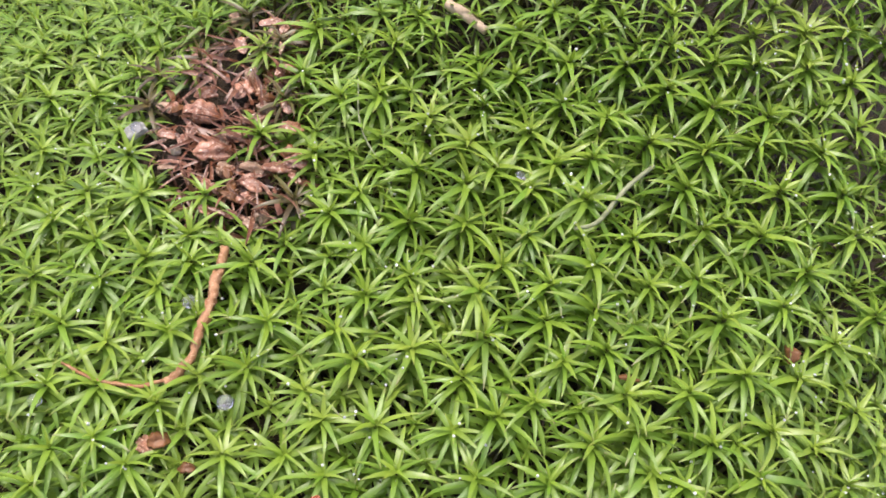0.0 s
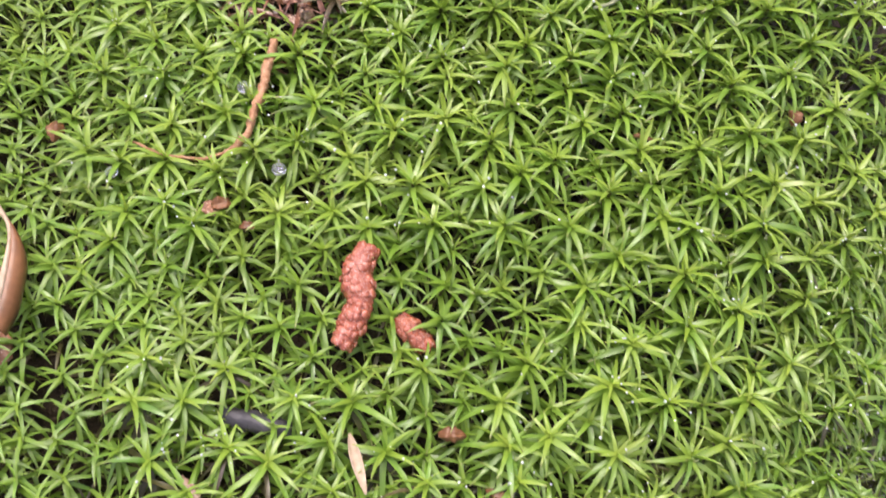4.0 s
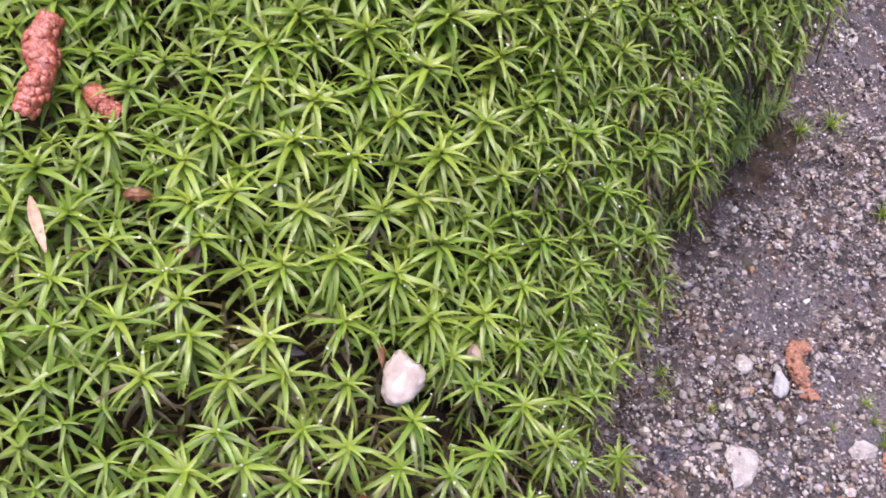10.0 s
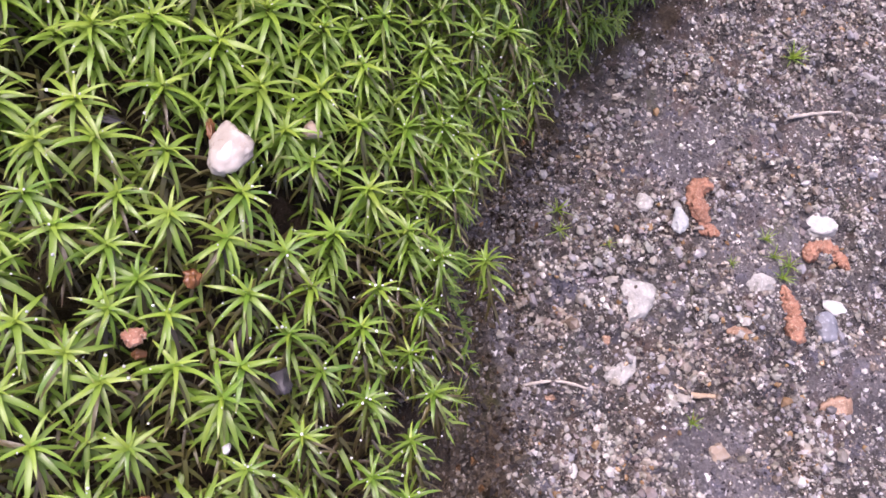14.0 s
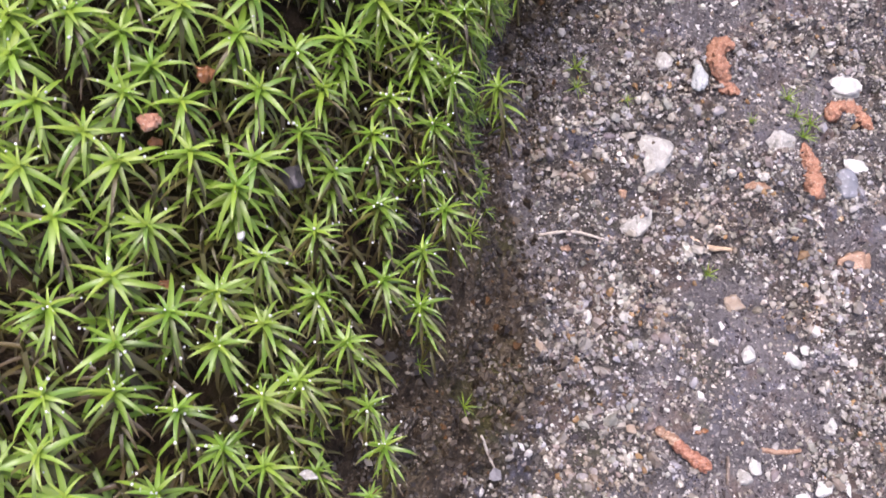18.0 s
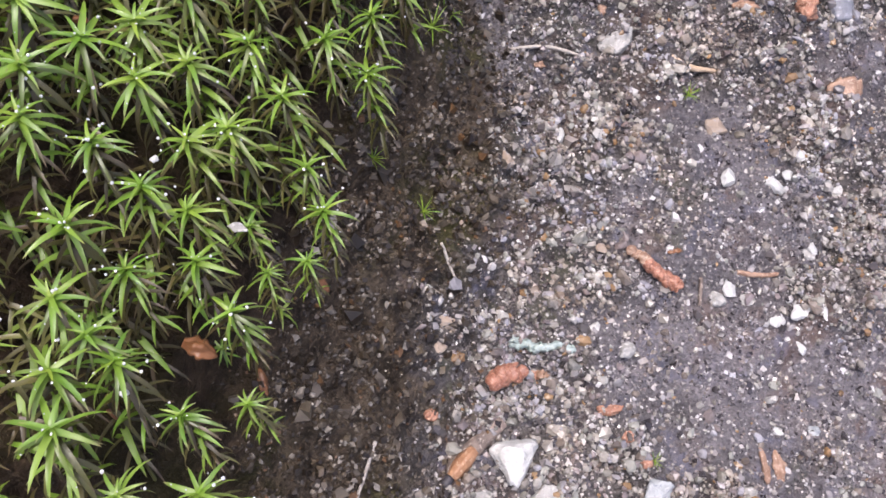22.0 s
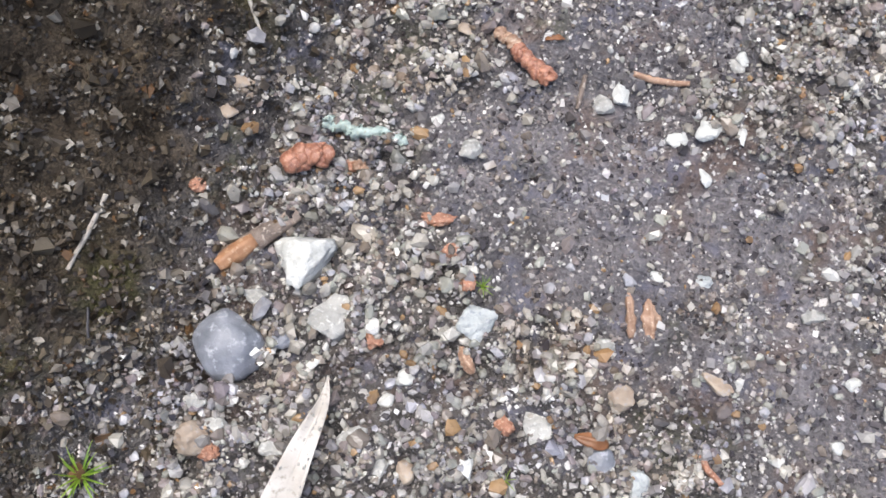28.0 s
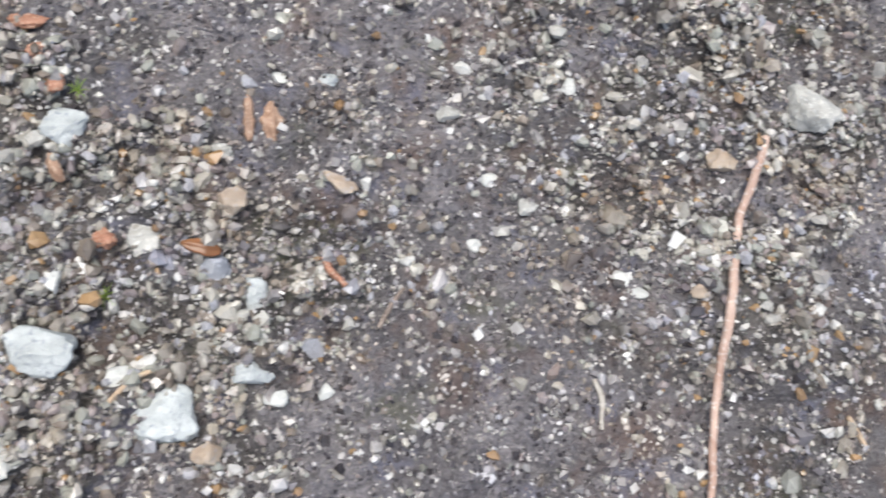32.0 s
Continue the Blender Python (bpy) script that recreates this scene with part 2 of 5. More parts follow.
def grit_material(name, stops, wet=0.38):
    """Grains: each its own tone, with drifts of browner and bluer ones."""
    m = Mat(name)
    c = m.ramp(m.random(), stops, "CONSTANT")
    where = m.node("NewGeometry").outputs["Position"]
    tone, hue = m.noise(140.0, 3.0, 0.6, where), m.noise(60.0, 3.0, 0.6, m.node("VectorMath", {0: where, 1: (1.9, 0.3, 0.8)}, operation="ADD").outputs[0])
    c = m.mix(m.ramp(tone, [(0.36, (0.9, 0.9, 0.9)), (0.56, (0, 0, 0))]), c, m.mix(1.0, c, (0.52, 0.50, 0.50), "MULTIPLY"))
    c = m.mix(m.ramp(hue, [(0.52, (0, 0, 0)), (0.66, (0.6, 0.6, 0.6))]), c, m.mix(1.0, c, (0.84, 0.70, 0.58), "MULTIPLY"))
    c = m.mix(m.ramp(hue, [(0.32, (0.7, 0.7, 0.7)), (0.46, (0, 0, 0))]), c, m.mix(1.0, c, (0.78, 0.78, 0.92), "MULTIPLY"))
    n, f = m.noise(500.0, 4.0), m.noise(2600.0, 2.0)
    c = m.mix(m.math("MULTIPLY", n, 0.7), c, m.mix(1.0, c, (0.5, 0.48, 0.46), "MULTIPLY"))
    c = m.mix(m.ramp(f, [(0.62, (0, 0, 0)), (0.75, (0.5, 0.5, 0.5))]), c, (0.06, 0.055, 0.05))
    m.set(Base_Color=c, Roughness=wet)
    m.bump(m.math("ADD", n, m.math("MULTIPLY", f, 0.5)), 0.5, 0.0002)
    return m.material


GROUND = ground_material()
GRIT = grit_material("grit", [(0.0, (0.24, 0.205, 0.17)), (0.12, (0.33, 0.31, 0.27)), (0.28, (0.43, 0.41, 0.355)), (0.42, (0.34, 0.345, 0.30)), (0.54, (0.49, 0.48, 0.435)),
                              (0.66, (0.29, 0.25, 0.24)), (0.78, (0.64, 0.63, 0.59)), (0.835, (0.40, 0.40, 0.42)), (0.92, (0.12, 0.11, 0.105)), (0.965, (0.38, 0.25, 0.13))], 0.2)
FINE_GRIT = grit_material("fine_grit", [(0.0, (0.075, 0.068, 0.072)), (0.20, (0.17, 0.158, 0.162)), (0.40, (0.29, 0.275, 0.27)), (0.60, (0.43, 0.41, 0.395)), (0.78, (0.10, 0.09, 0.09)), (0.89, (0.72, 0.71, 0.68))], 0.24)
SOIL_GRIT = grit_material("soil_grit", [(0.0, (0.040, 0.030, 0.019)), (0.30, (0.085, 0.066, 0.043)), (0.56, (0.135, 0.112, 0.08)), (0.78, (0.030, 0.022, 0.015)), (0.925, (0.33, 0.30, 0.25)), (0.97, (0.16, 0.09, 0.04))], 0.34)
WHITE_STONE = plain("white_quartz", (0.42, 0.42, 0.39), (0.68, 0.68, 0.645), 260, 0.5, 0.9, 0.0007, (0.42, 0.42, 0.38))
QUARTZ = plain("beige_quartz", (0.36, 0.315, 0.26), (0.55, 0.505, 0.435), 130, 0.3, 0.4, 0.0004, (0.58, 0.54, 0.47), 0.6)
GREY_STONE = plain("grey_stone", (0.27, 0.265, 0.24), (0.49, 0.48, 0.445), 260, 0.6, 1.0, 0.0008, (0.62, 0.61, 0.57))
BLUE_STONE = plain("blue_grey_stone", (0.13, 0.14, 0.16), (0.31, 0.32, 0.355), 150, 0.42, 1.0, 0.0006, (0.44, 0.45, 0.48))
PALE_STONE = plain("pale_blue_stone", (0.31, 0.33, 0.325), (0.56, 0.585, 0.57), 200, 0.5, 1.0, 0.0008, (0.26, 0.28, 0.30))
TAN_STONE = plain("tan_stone", (0.27, 0.20, 0.145), (0.44, 0.365, 0.28), 220, 0.5, 0.8, 0.0005, (0.34, 0.31, 0.29))
CONE = plain("red_brown_cone", (0.20, 0.07, 0.04), (0.44, 0.20, 0.12), 1300, 0.4, 0.9, 0.0003, (0.58, 0.38, 0.28), 0.6)
WET_CONE = plain("wet_red_cone", (0.30, 0.055, 0.026), (0.52, 0.15, 0.075), 900, 0.2, 0.9, 0.0004, (0.60, 0.36, 0.29), 1.0)
HUSK = plain("brown_husk", (0.23, 0.13, 0.08), (0.44, 0.29, 0.20), 400, 0.45, 0.6, 0.0003, (0.57, 0.44, 0.33))
SCALE = plain("bud_scale", (0.15, 0.045, 0.022), (0.52, 0.24, 0.14), 420, 0.32, 0.8, 0.0004, (0.72, 0.54, 0.43), 0.8)
LITTER = plain("dead_leaf", (0.055, 0.022, 0.012), (0.27, 0.10, 0.05), 220, 0.36, 0.5, 0.0002, (0.48, 0.28, 0.18), 0.7)
STRAW = plain("straw", (0.38, 0.27, 0.17), (0.62, 0.48, 0.34), 500, 0.6, 0.4, 0.0002)
DRY_LEAF = plain("dry_pale_leaf", (0.44, 0.40, 0.35), (0.62, 0.585, 0.535), 150, 0.6, 0.7, 0.0004, (0.30, 0.265, 0.22))
BROWN_LEAF = plain("brown_leaf", (0.13, 0.055, 0.022), (0.29, 0.13, 0.055), 200, 0.35, 0.4, 0.0003)
DARK_BARK = plain("dark_bark", (0.03, 0.028, 0.032), (0.075, 0.068, 0.072), 260, 0.45, 0.6, 0.0004)
TWIG = plain("orange_brown_twig", (0.33, 0.14, 0.06), (0.58, 0.32, 0.17), 500, 0.6, 0.6, 0.0003, (0.66, 0.45, 0.28))
LICHEN = plain("pale_green_lichen", (0.30, 0.38, 0.34), (0.54, 0.64, 0.60), 420, 0.9, 1.0, 0.0006, (0.40, 0.42, 0.34))
ORANGE = plain("rusty_crumb", (0.28, 0.125, 0.075), (0.48, 0.25, 0.16), 450, 0.55, 1.0, 0.0007, (0.58, 0.42, 0.31))
STICK = plain("red_brown_stick", (0.33, 0.21, 0.16), (0.50, 0.37, 0.30), 240, 0.65, 0.6, 0.0003, (0.60, 0.53, 0.47))
WING = plain("grey_brown_wing", (0.11, 0.085, 0.07), (0.30, 0.235, 0.19), 260, 0.6, 1.0, 0.0008, (0.42, 0.36, 0.30))
SEED = plain("ribbed_seed", (0.22, 0.10, 0.05), (0.50, 0.28, 0.15), 210, 0.45, 0.9, 0.0005, (0.58, 0.42, 0.28))
FIBRE = plain("pale_fibre", (0.34, 0.30, 0.25), (0.55, 0.51, 0.45), 700, 0.7, 0.4, 0.0002)
GREY_FIBRE = plain("grey_green_strand", (0.22, 0.24, 0.12), (0.36, 0.38, 0.23), 700, 0.7, 0.5, 0.0002)


# dew: the half-opaque white base paints in the drops' bright glints
def glint_water_material():
    m = Mat("water")
    m.set(Base_Color=(1.0, 1.0, 1.0), Roughness=0.04, IOR=1.33)
    m.put(m.bsdf.inputs["Transmission Weight"], 0.5)
    m.put(m.bsdf.inputs["Specular IOR Level"], 1.0)
    return m.material


GLINT_WATER = glint_water_material()
CLEAR_WATER = Mat("clear_water").set(Base_Color=(0.96, 0.95, 1.0), Roughness=0.03, IOR=1.33, Transmission_Weight=0.92).material

# ---- the lie of the land: millimetres, the gritty ground at 0, the moss bank above it ----
SURFACE = [85.24, -3.93, 20.07, -14.15, 0.50, 5.58, -5.32, -4.37, 3.72, -0.62]
BUMPS = [(-230, 130, 0.64), (-190, 110, -1.49), (-150, 130, -1.78), (-110, 110, 0.82), (-80, 70, -2.37), (-85, 100,
    -0.65), (-140, 90, 4.99), (-180, 60, 0.34), (-220, 60, 0.93), (-120, 45, -0.07), (-85, 20, -0.36), (-130, 5, 3.07),
    (-90, -35, -0.11), (-115, -40, -1.39), (-150, 40, 0.82), (-100, 70, 1.29)]
ROSETTES_A = [(-90, -64), (-82, -62), (-99, -59), (-87, -54), (-102, -53), (-96, -50), (-100, -48), (-105, -45), (-86,
    -40), (-117, -39), (-99, -39), (-107, -36), (-92, -35), (-122, -35), (-95, -29), (-101, -28), (-124, -28), (-108,
    -25), (-116, -25), (-79, -21), (-98, -20), (-118, -19), (-127, -17), (-94, -16), (-83, -16), (-106, -15), (-113,
    -13), (-121, -11), (-101, -10), (-138, -9), (-89, -8), (-108, -8), (-130, -6), (-95, -3), (-119, -3), (-104, -1),
    (-136, -1), (-144, 2), (-79, 3), (-86, 4), (-125, 4), (-98, 6), (-130, 6), (-110, 7), (-137, 8)]
ROSETTES_B = [(-117, 9), (-81, 12), (-109, 12), (-142, 13), (-127, 13), (-90, 15), (-120, 15), (-98, 16), (-125, 18),
    (-144, 18), (-104, 19), (-130, 21), (-137, 21), (-79, 21), (-111, 22), (-193, 22), (-142, 24), (-182, 25), (-94,
    25), (-200, 25), (-85, 25), (-103, 27), (-154, 28), (-175, 28), (-116, 28), (-124, 28), (-131, 28), (-182, 29),
    (-108, 30), (-143, 31), (-168, 31), (-93, 32), (-196, 33), (-85, 33), (-183, 33), (-160, 34), (-136, 34), (-150,
    35), (-116, 35), (-203, 35), (-127, 36), (-102, 36), (-171, 37), (-140, 38), (-153, 39)]
ROSETTES_C = [(-177, 39), (-193, 40), (-187, 40), (-156, 42), (-209, 42), (-91, 43), (-84, 43), (-130, 44), (-108, 44),
    (-202, 44), (-165, 44), (-99, 45), (-180, 45), (-113, 46), (-172, 46), (-210, 48), (-141, 48), (-75, 48), (-153,
    48), (-187, 49), (-198, 50), (-118, 50), (-179, 51), (-156, 52), (-134, 52), (-103, 53), (-125, 53), (-110, 54),
    (-85, 54), (-151, 55), (-141, 56), (-159, 57), (-96, 57), (-171, 58), (-130, 60), (-120, 60), (-105, 61), (-82, 62),
    (-90, 62), (-112, 62), (-157, 63), (-223, 63), (-145, 64), (-125, 64), (-136, 65)]
ROSETTES_D = [(-96, 65), (-223, 68), (-212, 69), (-104, 69), (-144, 70), (-152, 70), (-96, 70), (-218, 71), (-124, 71),
    (-132, 72), (-80, 73), (-114, 73), (-85, 74), (-200, 74), (-153, 75), (-186, 75), (-137, 75), (-192, 76), (-228,
    76), (-234, 76), (-108, 77), (-221, 78), (-212, 78), (-89, 78), (-177, 78), (-119, 78), (-130, 80), (-150, 80),
    (-167, 80), (-140, 81), (-104, 81), (-158, 82), (-75, 82), (-189, 82), (-182, 83), (-208, 83), (-95, 83), (-223,
    84), (-79, 84), (-83, 84), (-193, 85), (-112, 85), (-172, 85), (-231, 85), (-104, 86)]
ROSETTES_E = [(-202, 86), (-120, 87), (-141, 87), (-146, 87), (-215, 88), (-129, 88), (-101, 88), (-167, 88), (-154,
    88), (-239, 91), (-110, 91), (-188, 91), (-149, 91), (-163, 91), (-212, 91), (-173, 92), (-131, 92), (-122, 92),
    (-202, 93), (-229, 93), (-139, 93), (-220, 94), (-181, 94), (-192, 94), (-152, 95), (-88, 95), (-113, 95), (-161,
    97), (-224, 98), (-172, 98), (-116, 98), (-144, 98), (-131, 98), (-217, 99), (-124, 99), (-233, 99), (-94, 100),
    (-156, 100), (-190, 100), (-183, 101), (-208, 101), (-108, 101), (-242, 101), (-100, 102), (-76, 102)]
ROSETTES_F = [(-165, 102), (-149, 103), (-219, 103), (-137, 103), (-185, 104), (-175, 104), (-112, 105), (-159, 105),
    (-248, 106), (-129, 106), (-239, 107), (-103, 107), (-193, 107), (-166, 107), (-118, 107), (-230, 108), (-173, 108),
    (-142, 109), (-84, 109), (-90, 109), (-220, 110), (-153, 110), (-200, 111), (-78, 111), (-161, 111), (-188, 112),
    (-171, 113), (-125, 113), (-147, 113), (-180, 113), (-105, 113), (-251, 113), (-91, 114), (-134, 114), (-236, 115),
    (-197, 115), (-157, 116), (-97, 117), (-182, 119), (-190, 120), (-119, 120), (-173, 120), (-132, 120), (-148, 120),
    (-206, 120)]
ROSETTES_G = [(-165, 120), (-84, 121), (-140, 122), (-216, 122), (-179, 122), (-171, 124), (-86, 125), (-257, 125),
    (-184, 125), (-152, 125), (-166, 126), (-249, 127), (-126, 128), (-191, 128), (-176, 128), (-139, 129), (-159, 130),
    (-206, 130), (-73, 131), (-151, 131), (-184, 131), (-200, 131), (-166, 132), (-130, 132), (-65, 133), (-234, 133),
    (-244, 133), (-173, 133), (-144, 134), (-214, 134), (-186, 135), (-75, 135), (-181, 136), (-253, 136), (-135, 136),
    (-266, 137), (-152, 137), (-159, 138), (-144, 138), (-223, 139), (-174, 139), (-201, 140), (-166, 140), (-208, 141),
    (-131, 141)]
ROSETTES_H = [(-183, 143), (-154, 143), (-215, 143), (-148, 144), (-171, 144), (-56, 144), (-161, 144), (-199, 145),
    (-141, 146), (-134, 146), (-179, 147), (-240, 147), (-249, 147), (-150, 148), (-264, 148), (-162, 148), (-276, 149),
    (-143, 150), (-58, 152), (-137, 152), (-47, 164)]
ROSETTES = ROSETTES_A + ROSETTES_B + ROSETTES_C + ROSETTES_D + ROSETTES_E + ROSETTES_F + ROSETTES_G + ROSETTES_H


def moss_top(x, y):
    """Height of the rosettes' heads over the ground, in mm."""
    u, v = (x + 150) / 60, (y - 50) / 60
    u, v = np.clip(u, -2.6, 2.0), np.clip(v, -2.6, 2.3)
    a = SURFACE
    z = a[0] + a[1] * u + a[2] * v + a[3] * u * u + a[4] * u * v + a[5] * v * v + a[6] * u ** 3 + a[7] * u * u * v + a[8] * u * v * v + a[9] * v ** 3
    for bx, by, h in BUMPS:
        z = z + h * np.exp(-((x - bx) ** 2 + (y - by) ** 2) / 968.0)
    return z


def rim(y):
    """The line beyond which the moss thins out, in mm."""
    return -58 + 0.003 * np.clip(y - 60, 0, 120) ** 2 + 4 * np.sin(y / 19.0)


def foot(y):
    """Where the bank's foot runs: steeper and nearer the moss towards the back."""
    return rim(y) - 13 * smoothstep(5, 60, y)


def hollow(x, y):
    """Below 1 inside the bare hollow in the cushion."""
    return np.minimum(np.hypot((x + 224.5) / 12.5, (y - 131) / 20), np.hypot((x + 214) / 10, (y - 114) / 9))


def ragged(x, y):
    """How far the edge of the damp soil wanders, in mm."""
    return 16 * (patch_noise.at(x + 70, y, 21) - 0.5) + 11 * (rough_noise.at(x, y + 33, 8) - 0.5) + 6 * (fine_noise.at(x, y, 3.4) - 0.5) - 5 * smoothstep(-25, 15, y) * smoothstep(70, 40, y)


def soil_height(x, y):
    x, y = np.asarray(x, float), np.asarray(y, float)
    s = np.clip(foot(y) - x, 0, 400)
    bank = 66 * (1 - np.exp(-(s / (23.0 - 6 * smoothstep(5, 60, y))) ** 1.8))
    t = np.clip(-42 - x, 0, 400)
    front = 0.8 * t * t / (t + 6) + np.clip(t - 46, 0, 40) * 0.7
    bank = bank + (front - bank) * smoothstep(48, 8, y)
    top = moss_top(x, y)
    z = np.minimum(bank + np.clip(s - 60, 0, 200) * 0.6, np.maximum(top - 14 - 8 * smoothstep(60, 20, y), 5))
    return z + (top - 4.5 - z) * (1 - smoothstep(0.7, 1.2, hollow(x, y)))


def ground_height(x, y):
    """The whole sheet: nearly flat grit, then the bank."""
    x, y = np.asarray(x, float), np.asarray(y, float)
    near = np.exp(-np.clip(np.hypot(x, y) - 400, 0, None) / 300.0)
    z = (patch_noise.at(x, y, 38) - 0.5) * 3.0 * near + (rough_noise.at(x, y, 9) - 0.5) * 2.6 * near + (fine_noise.at(x + 31, y, 4.6) - 0.5) * 1.8 * near
    z = z + ((fine_noise.at(x, y, 2.6) - 0.5) * 1.9 + (rough_noise.at(x, y, 1.3) - 0.5) * 0.5) * near
    z = z + 2.1 * sand_at(x, y) * clump_at(x, y) * near
    far = 1 - smoothstep(330, 700, np.hypot(x + 120, y - 40))
    s = soil_height(np.clip(x, -400, 200), np.clip(y, -260, 330)) * far
    rough = smoothstep(2, 18, s) * (rough_noise.at(x + 50, y, 6) - 0.5) * 4.0
    return z + s + rough


def sand_at(x, y):
    """How much loose sandy grit lies on the hard ground."""
    n = 0.6 * patch_noise.at(x + 300, y, 30) + 0.4 * patch_noise.at(x, y + 500, 11)
    band = 0.30 * np.exp(-((x + 38 + 0.1 * y) / 16) ** 2) + 0.32 * np.exp(-((x - 2) / 40) ** 2 - ((y + 68) / 26) ** 2) + 0.25 * np.exp(-((x + 52) / 14) ** 2 - ((y + 86) / 16) ** 2) + 0.22 * np.exp(-((x - 12) / 22) ** 2 - ((y - 1) / 7) ** 2)
    bare = 0.13 * np.exp(-((x - 18) / 22) ** 2 - ((y + 22) / 12) ** 2) + 0.2 * np.exp(-((x - 60) / 30) ** 2 - ((y + 75) / 30) ** 2)
    for bx, by, size, much in ((-26, -46, 9, 0.30), (-27, -66, 8, 0.26), (-52, -33, 9, 0.2), (9, -53, 7, 0.16)):
        bare = bare + 0.7 * much * np.exp(-((x - bx) ** 2 + (y - by) ** 2) / size ** 2)
    return smoothstep(0.30, 0.56, n + band - bare - 0.07 * smoothstep(30, 90, y) - 0.12 * smoothstep(30, 62, x))


def clump_at(x, y):
    """Crusts and clusters in which the grit has gathered."""
    return smoothstep(0.40, 0.66, 0.5 * fine_noise.at(x + 40, y, 6.5) + 0.5 * rough_noise.at(x, y + 90, 2.7))


def axis_steps(low, high, step, coarse_low, coarse_high):
    mid = list(np.arange(low, high, step))
    left, right, d = [], [], step
    p = low
    while p > coarse_low:
        d *= 1.35
        p -= d
        left.append(p)
    p, d = mid[-1], step
    while p < coarse_high:
        d *= 1.35
        p += d
        right.append(p)
    return np.array(left[::-1] + mid + right)


def build_ground():
    xs = axis_steps(-118, 120, 0.8, -3e5, 3e5)
    ys = axis_steps(-135, 185, 0.8, -3e5, 3e5)
    gx, gy = np.meshgrid(xs, ys)
    gz = ground_height(gx, gy)
    n, k = gx.shape
    v = np.stack([gx, gy, gz], -1).reshape(-1, 3) * MM
    i = np.arange(n * k).reshape(n, k)
    f = np.stack([i[:-1, :-1], i[:-1, 1:], i[1:, 1:], i[1:, :-1]], -1).reshape(-1, 4)
    me = bpy.data.meshes.new("ground")
    me.from_pydata(v.tolist(), [], f.tolist())
    me.polygons.foreach_set("use_smooth", [True] * len(me.polygons))
    me.materials.append(GROUND)
    # the last mask marks damp soil plus the painted shade by the moss edge
    for name, value in (("soil", smoothstep(-30 + 10 * smoothstep(15, 60, gy), 6 + 4 * smoothstep(15, 60, gy), foot(gy) - gx - 15 * smoothstep(-48, -74, gy) + ragged(gx, gy))), ("sand", sand_at(gx, gy)), ("damp_shade", smoothstep(8, 28, foot(gy) - gx + 0.7 * ragged(gx, gy)))):
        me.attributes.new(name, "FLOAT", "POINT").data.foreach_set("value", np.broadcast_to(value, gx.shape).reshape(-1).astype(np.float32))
    me.update()
    return tagged(new("ground", me), "dark gritty ground with a damp soil bank at its edge", "ground", kind="structure")


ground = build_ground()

# ---- moss ----
def leaf_mesh(name, age, rise, droop, width, material, segments=6):
    """One lance-shaped leaf, 1 mm long, growing along x; rise and droop: degrees at its base and its tip."""
    pts, uvs = [], []
    x = z = 0.0
    for i in range(segments + 1):
        v = i / segments
        w = width * 0.98 * (0.80 + 0.45 * v) * (1 - v) ** 0.72 + (0.004 if v == 1 else 0)
        a = radians(rise + (droop - rise) * v ** 1.5)
        if i:
            x += math.cos(a) / segments
            z += math.sin(a) / segments
        for u, side in ((0.0, -1), (0.5, 0), (1.0, 1)):
            lift = abs(side) * w * 0.27
            pts.append(((x - math.sin(a) * lift) * MM, side * w * MM, (z + math.cos(a) * lift) * MM))
            uvs.append((u, v))
    faces = []
    for i in range(segments):
        for j in range(2):
            a = i * 3 + j
            faces.append((a, a + 3, a + 4, a + 1))
    me = mesh_of(name, pts, faces, material)
    layer = me.uv_layers.new(name="UVMap")
    for loop in me.loops:
        layer.data[loop.index].uv = uvs[loop.vertex_index]
    me.attributes.new("age", "FLOAT", "POINT").data.foreach_set("value", [age] * len(pts))
    return me


def turned(az, up):
    return Matrix.Rotation(az, 4, "Z") @ Matrix.Rotation(-up, 4, "Y")


def sized(s):
    return Matrix.Diagonal((s, s, s, 1))


# kinds of leaf from the bud outwards: age, rise, droop, width
LEAVES = [leaf_mesh("leaf", *k, MOSS) for k in (
    (0.02, 64, 36, 0.108), (0.12, 46, 8, 0.096), (0.24, 34, -14, 0.090), (0.36, 20, -30, 0.087), (0.48, 8, -42, 0.084), (0.62, -4, -52, 0.080), (0.72, -16, -62, 0.076))]
# ages raised over the rosette leaves, so the colour shades the lower layer
SHADED_FILL_LEAVES = [leaf_mesh("leaf", *k, MOSS, 3) for k in (
    (0.15, 64, 36, 0.104), (0.30, 46, 8, 0.094), (0.42, 34, -14, 0.088), (0.54, 20, -30, 0.085), (0.66, 8, -42, 0.082), (0.80, -4, -52, 0.078), (0.96, -16, -62, 0.074))]
FRONT_LEAVES = [leaf_mesh("leaf", *k, WORN_MOSS) for k in (
    (0.04, 64, 34, 0.114), (0.14, 44, 0, 0.106), (0.26, 32, -24, 0.096), (0.42, 18, -42, 0.086), (0.60, 6, -58, 0.074), (0.80, -8, -70, 0.062), (0.95, -20, -80, 0.054))]
WORN_LEAVES = []
for fresh in LEAVES:
    worn = fresh.copy()
    worn.materials[0] = WORN_MOSS
    WORN_LEAVES.append(worn)
DEAD_LEAVES = []
for fresh in LEAVES:
    dead = fresh.copy()
    dead.materials[0] = DRY_MOSS
    DEAD_LEAVES.append(dead)
OLD_LEAVES = [leaf_mesh("old_leaf", 0.52, 2, -50, 0.088, MOSS, 4), leaf_mesh("old_leaf", 1.0, -22, -75, 0.07, DRY_MOSS, 4), leaf_mesh("old_leaf", 0.6, 5, -45, 0.07, DRY_MOSS, 4)]


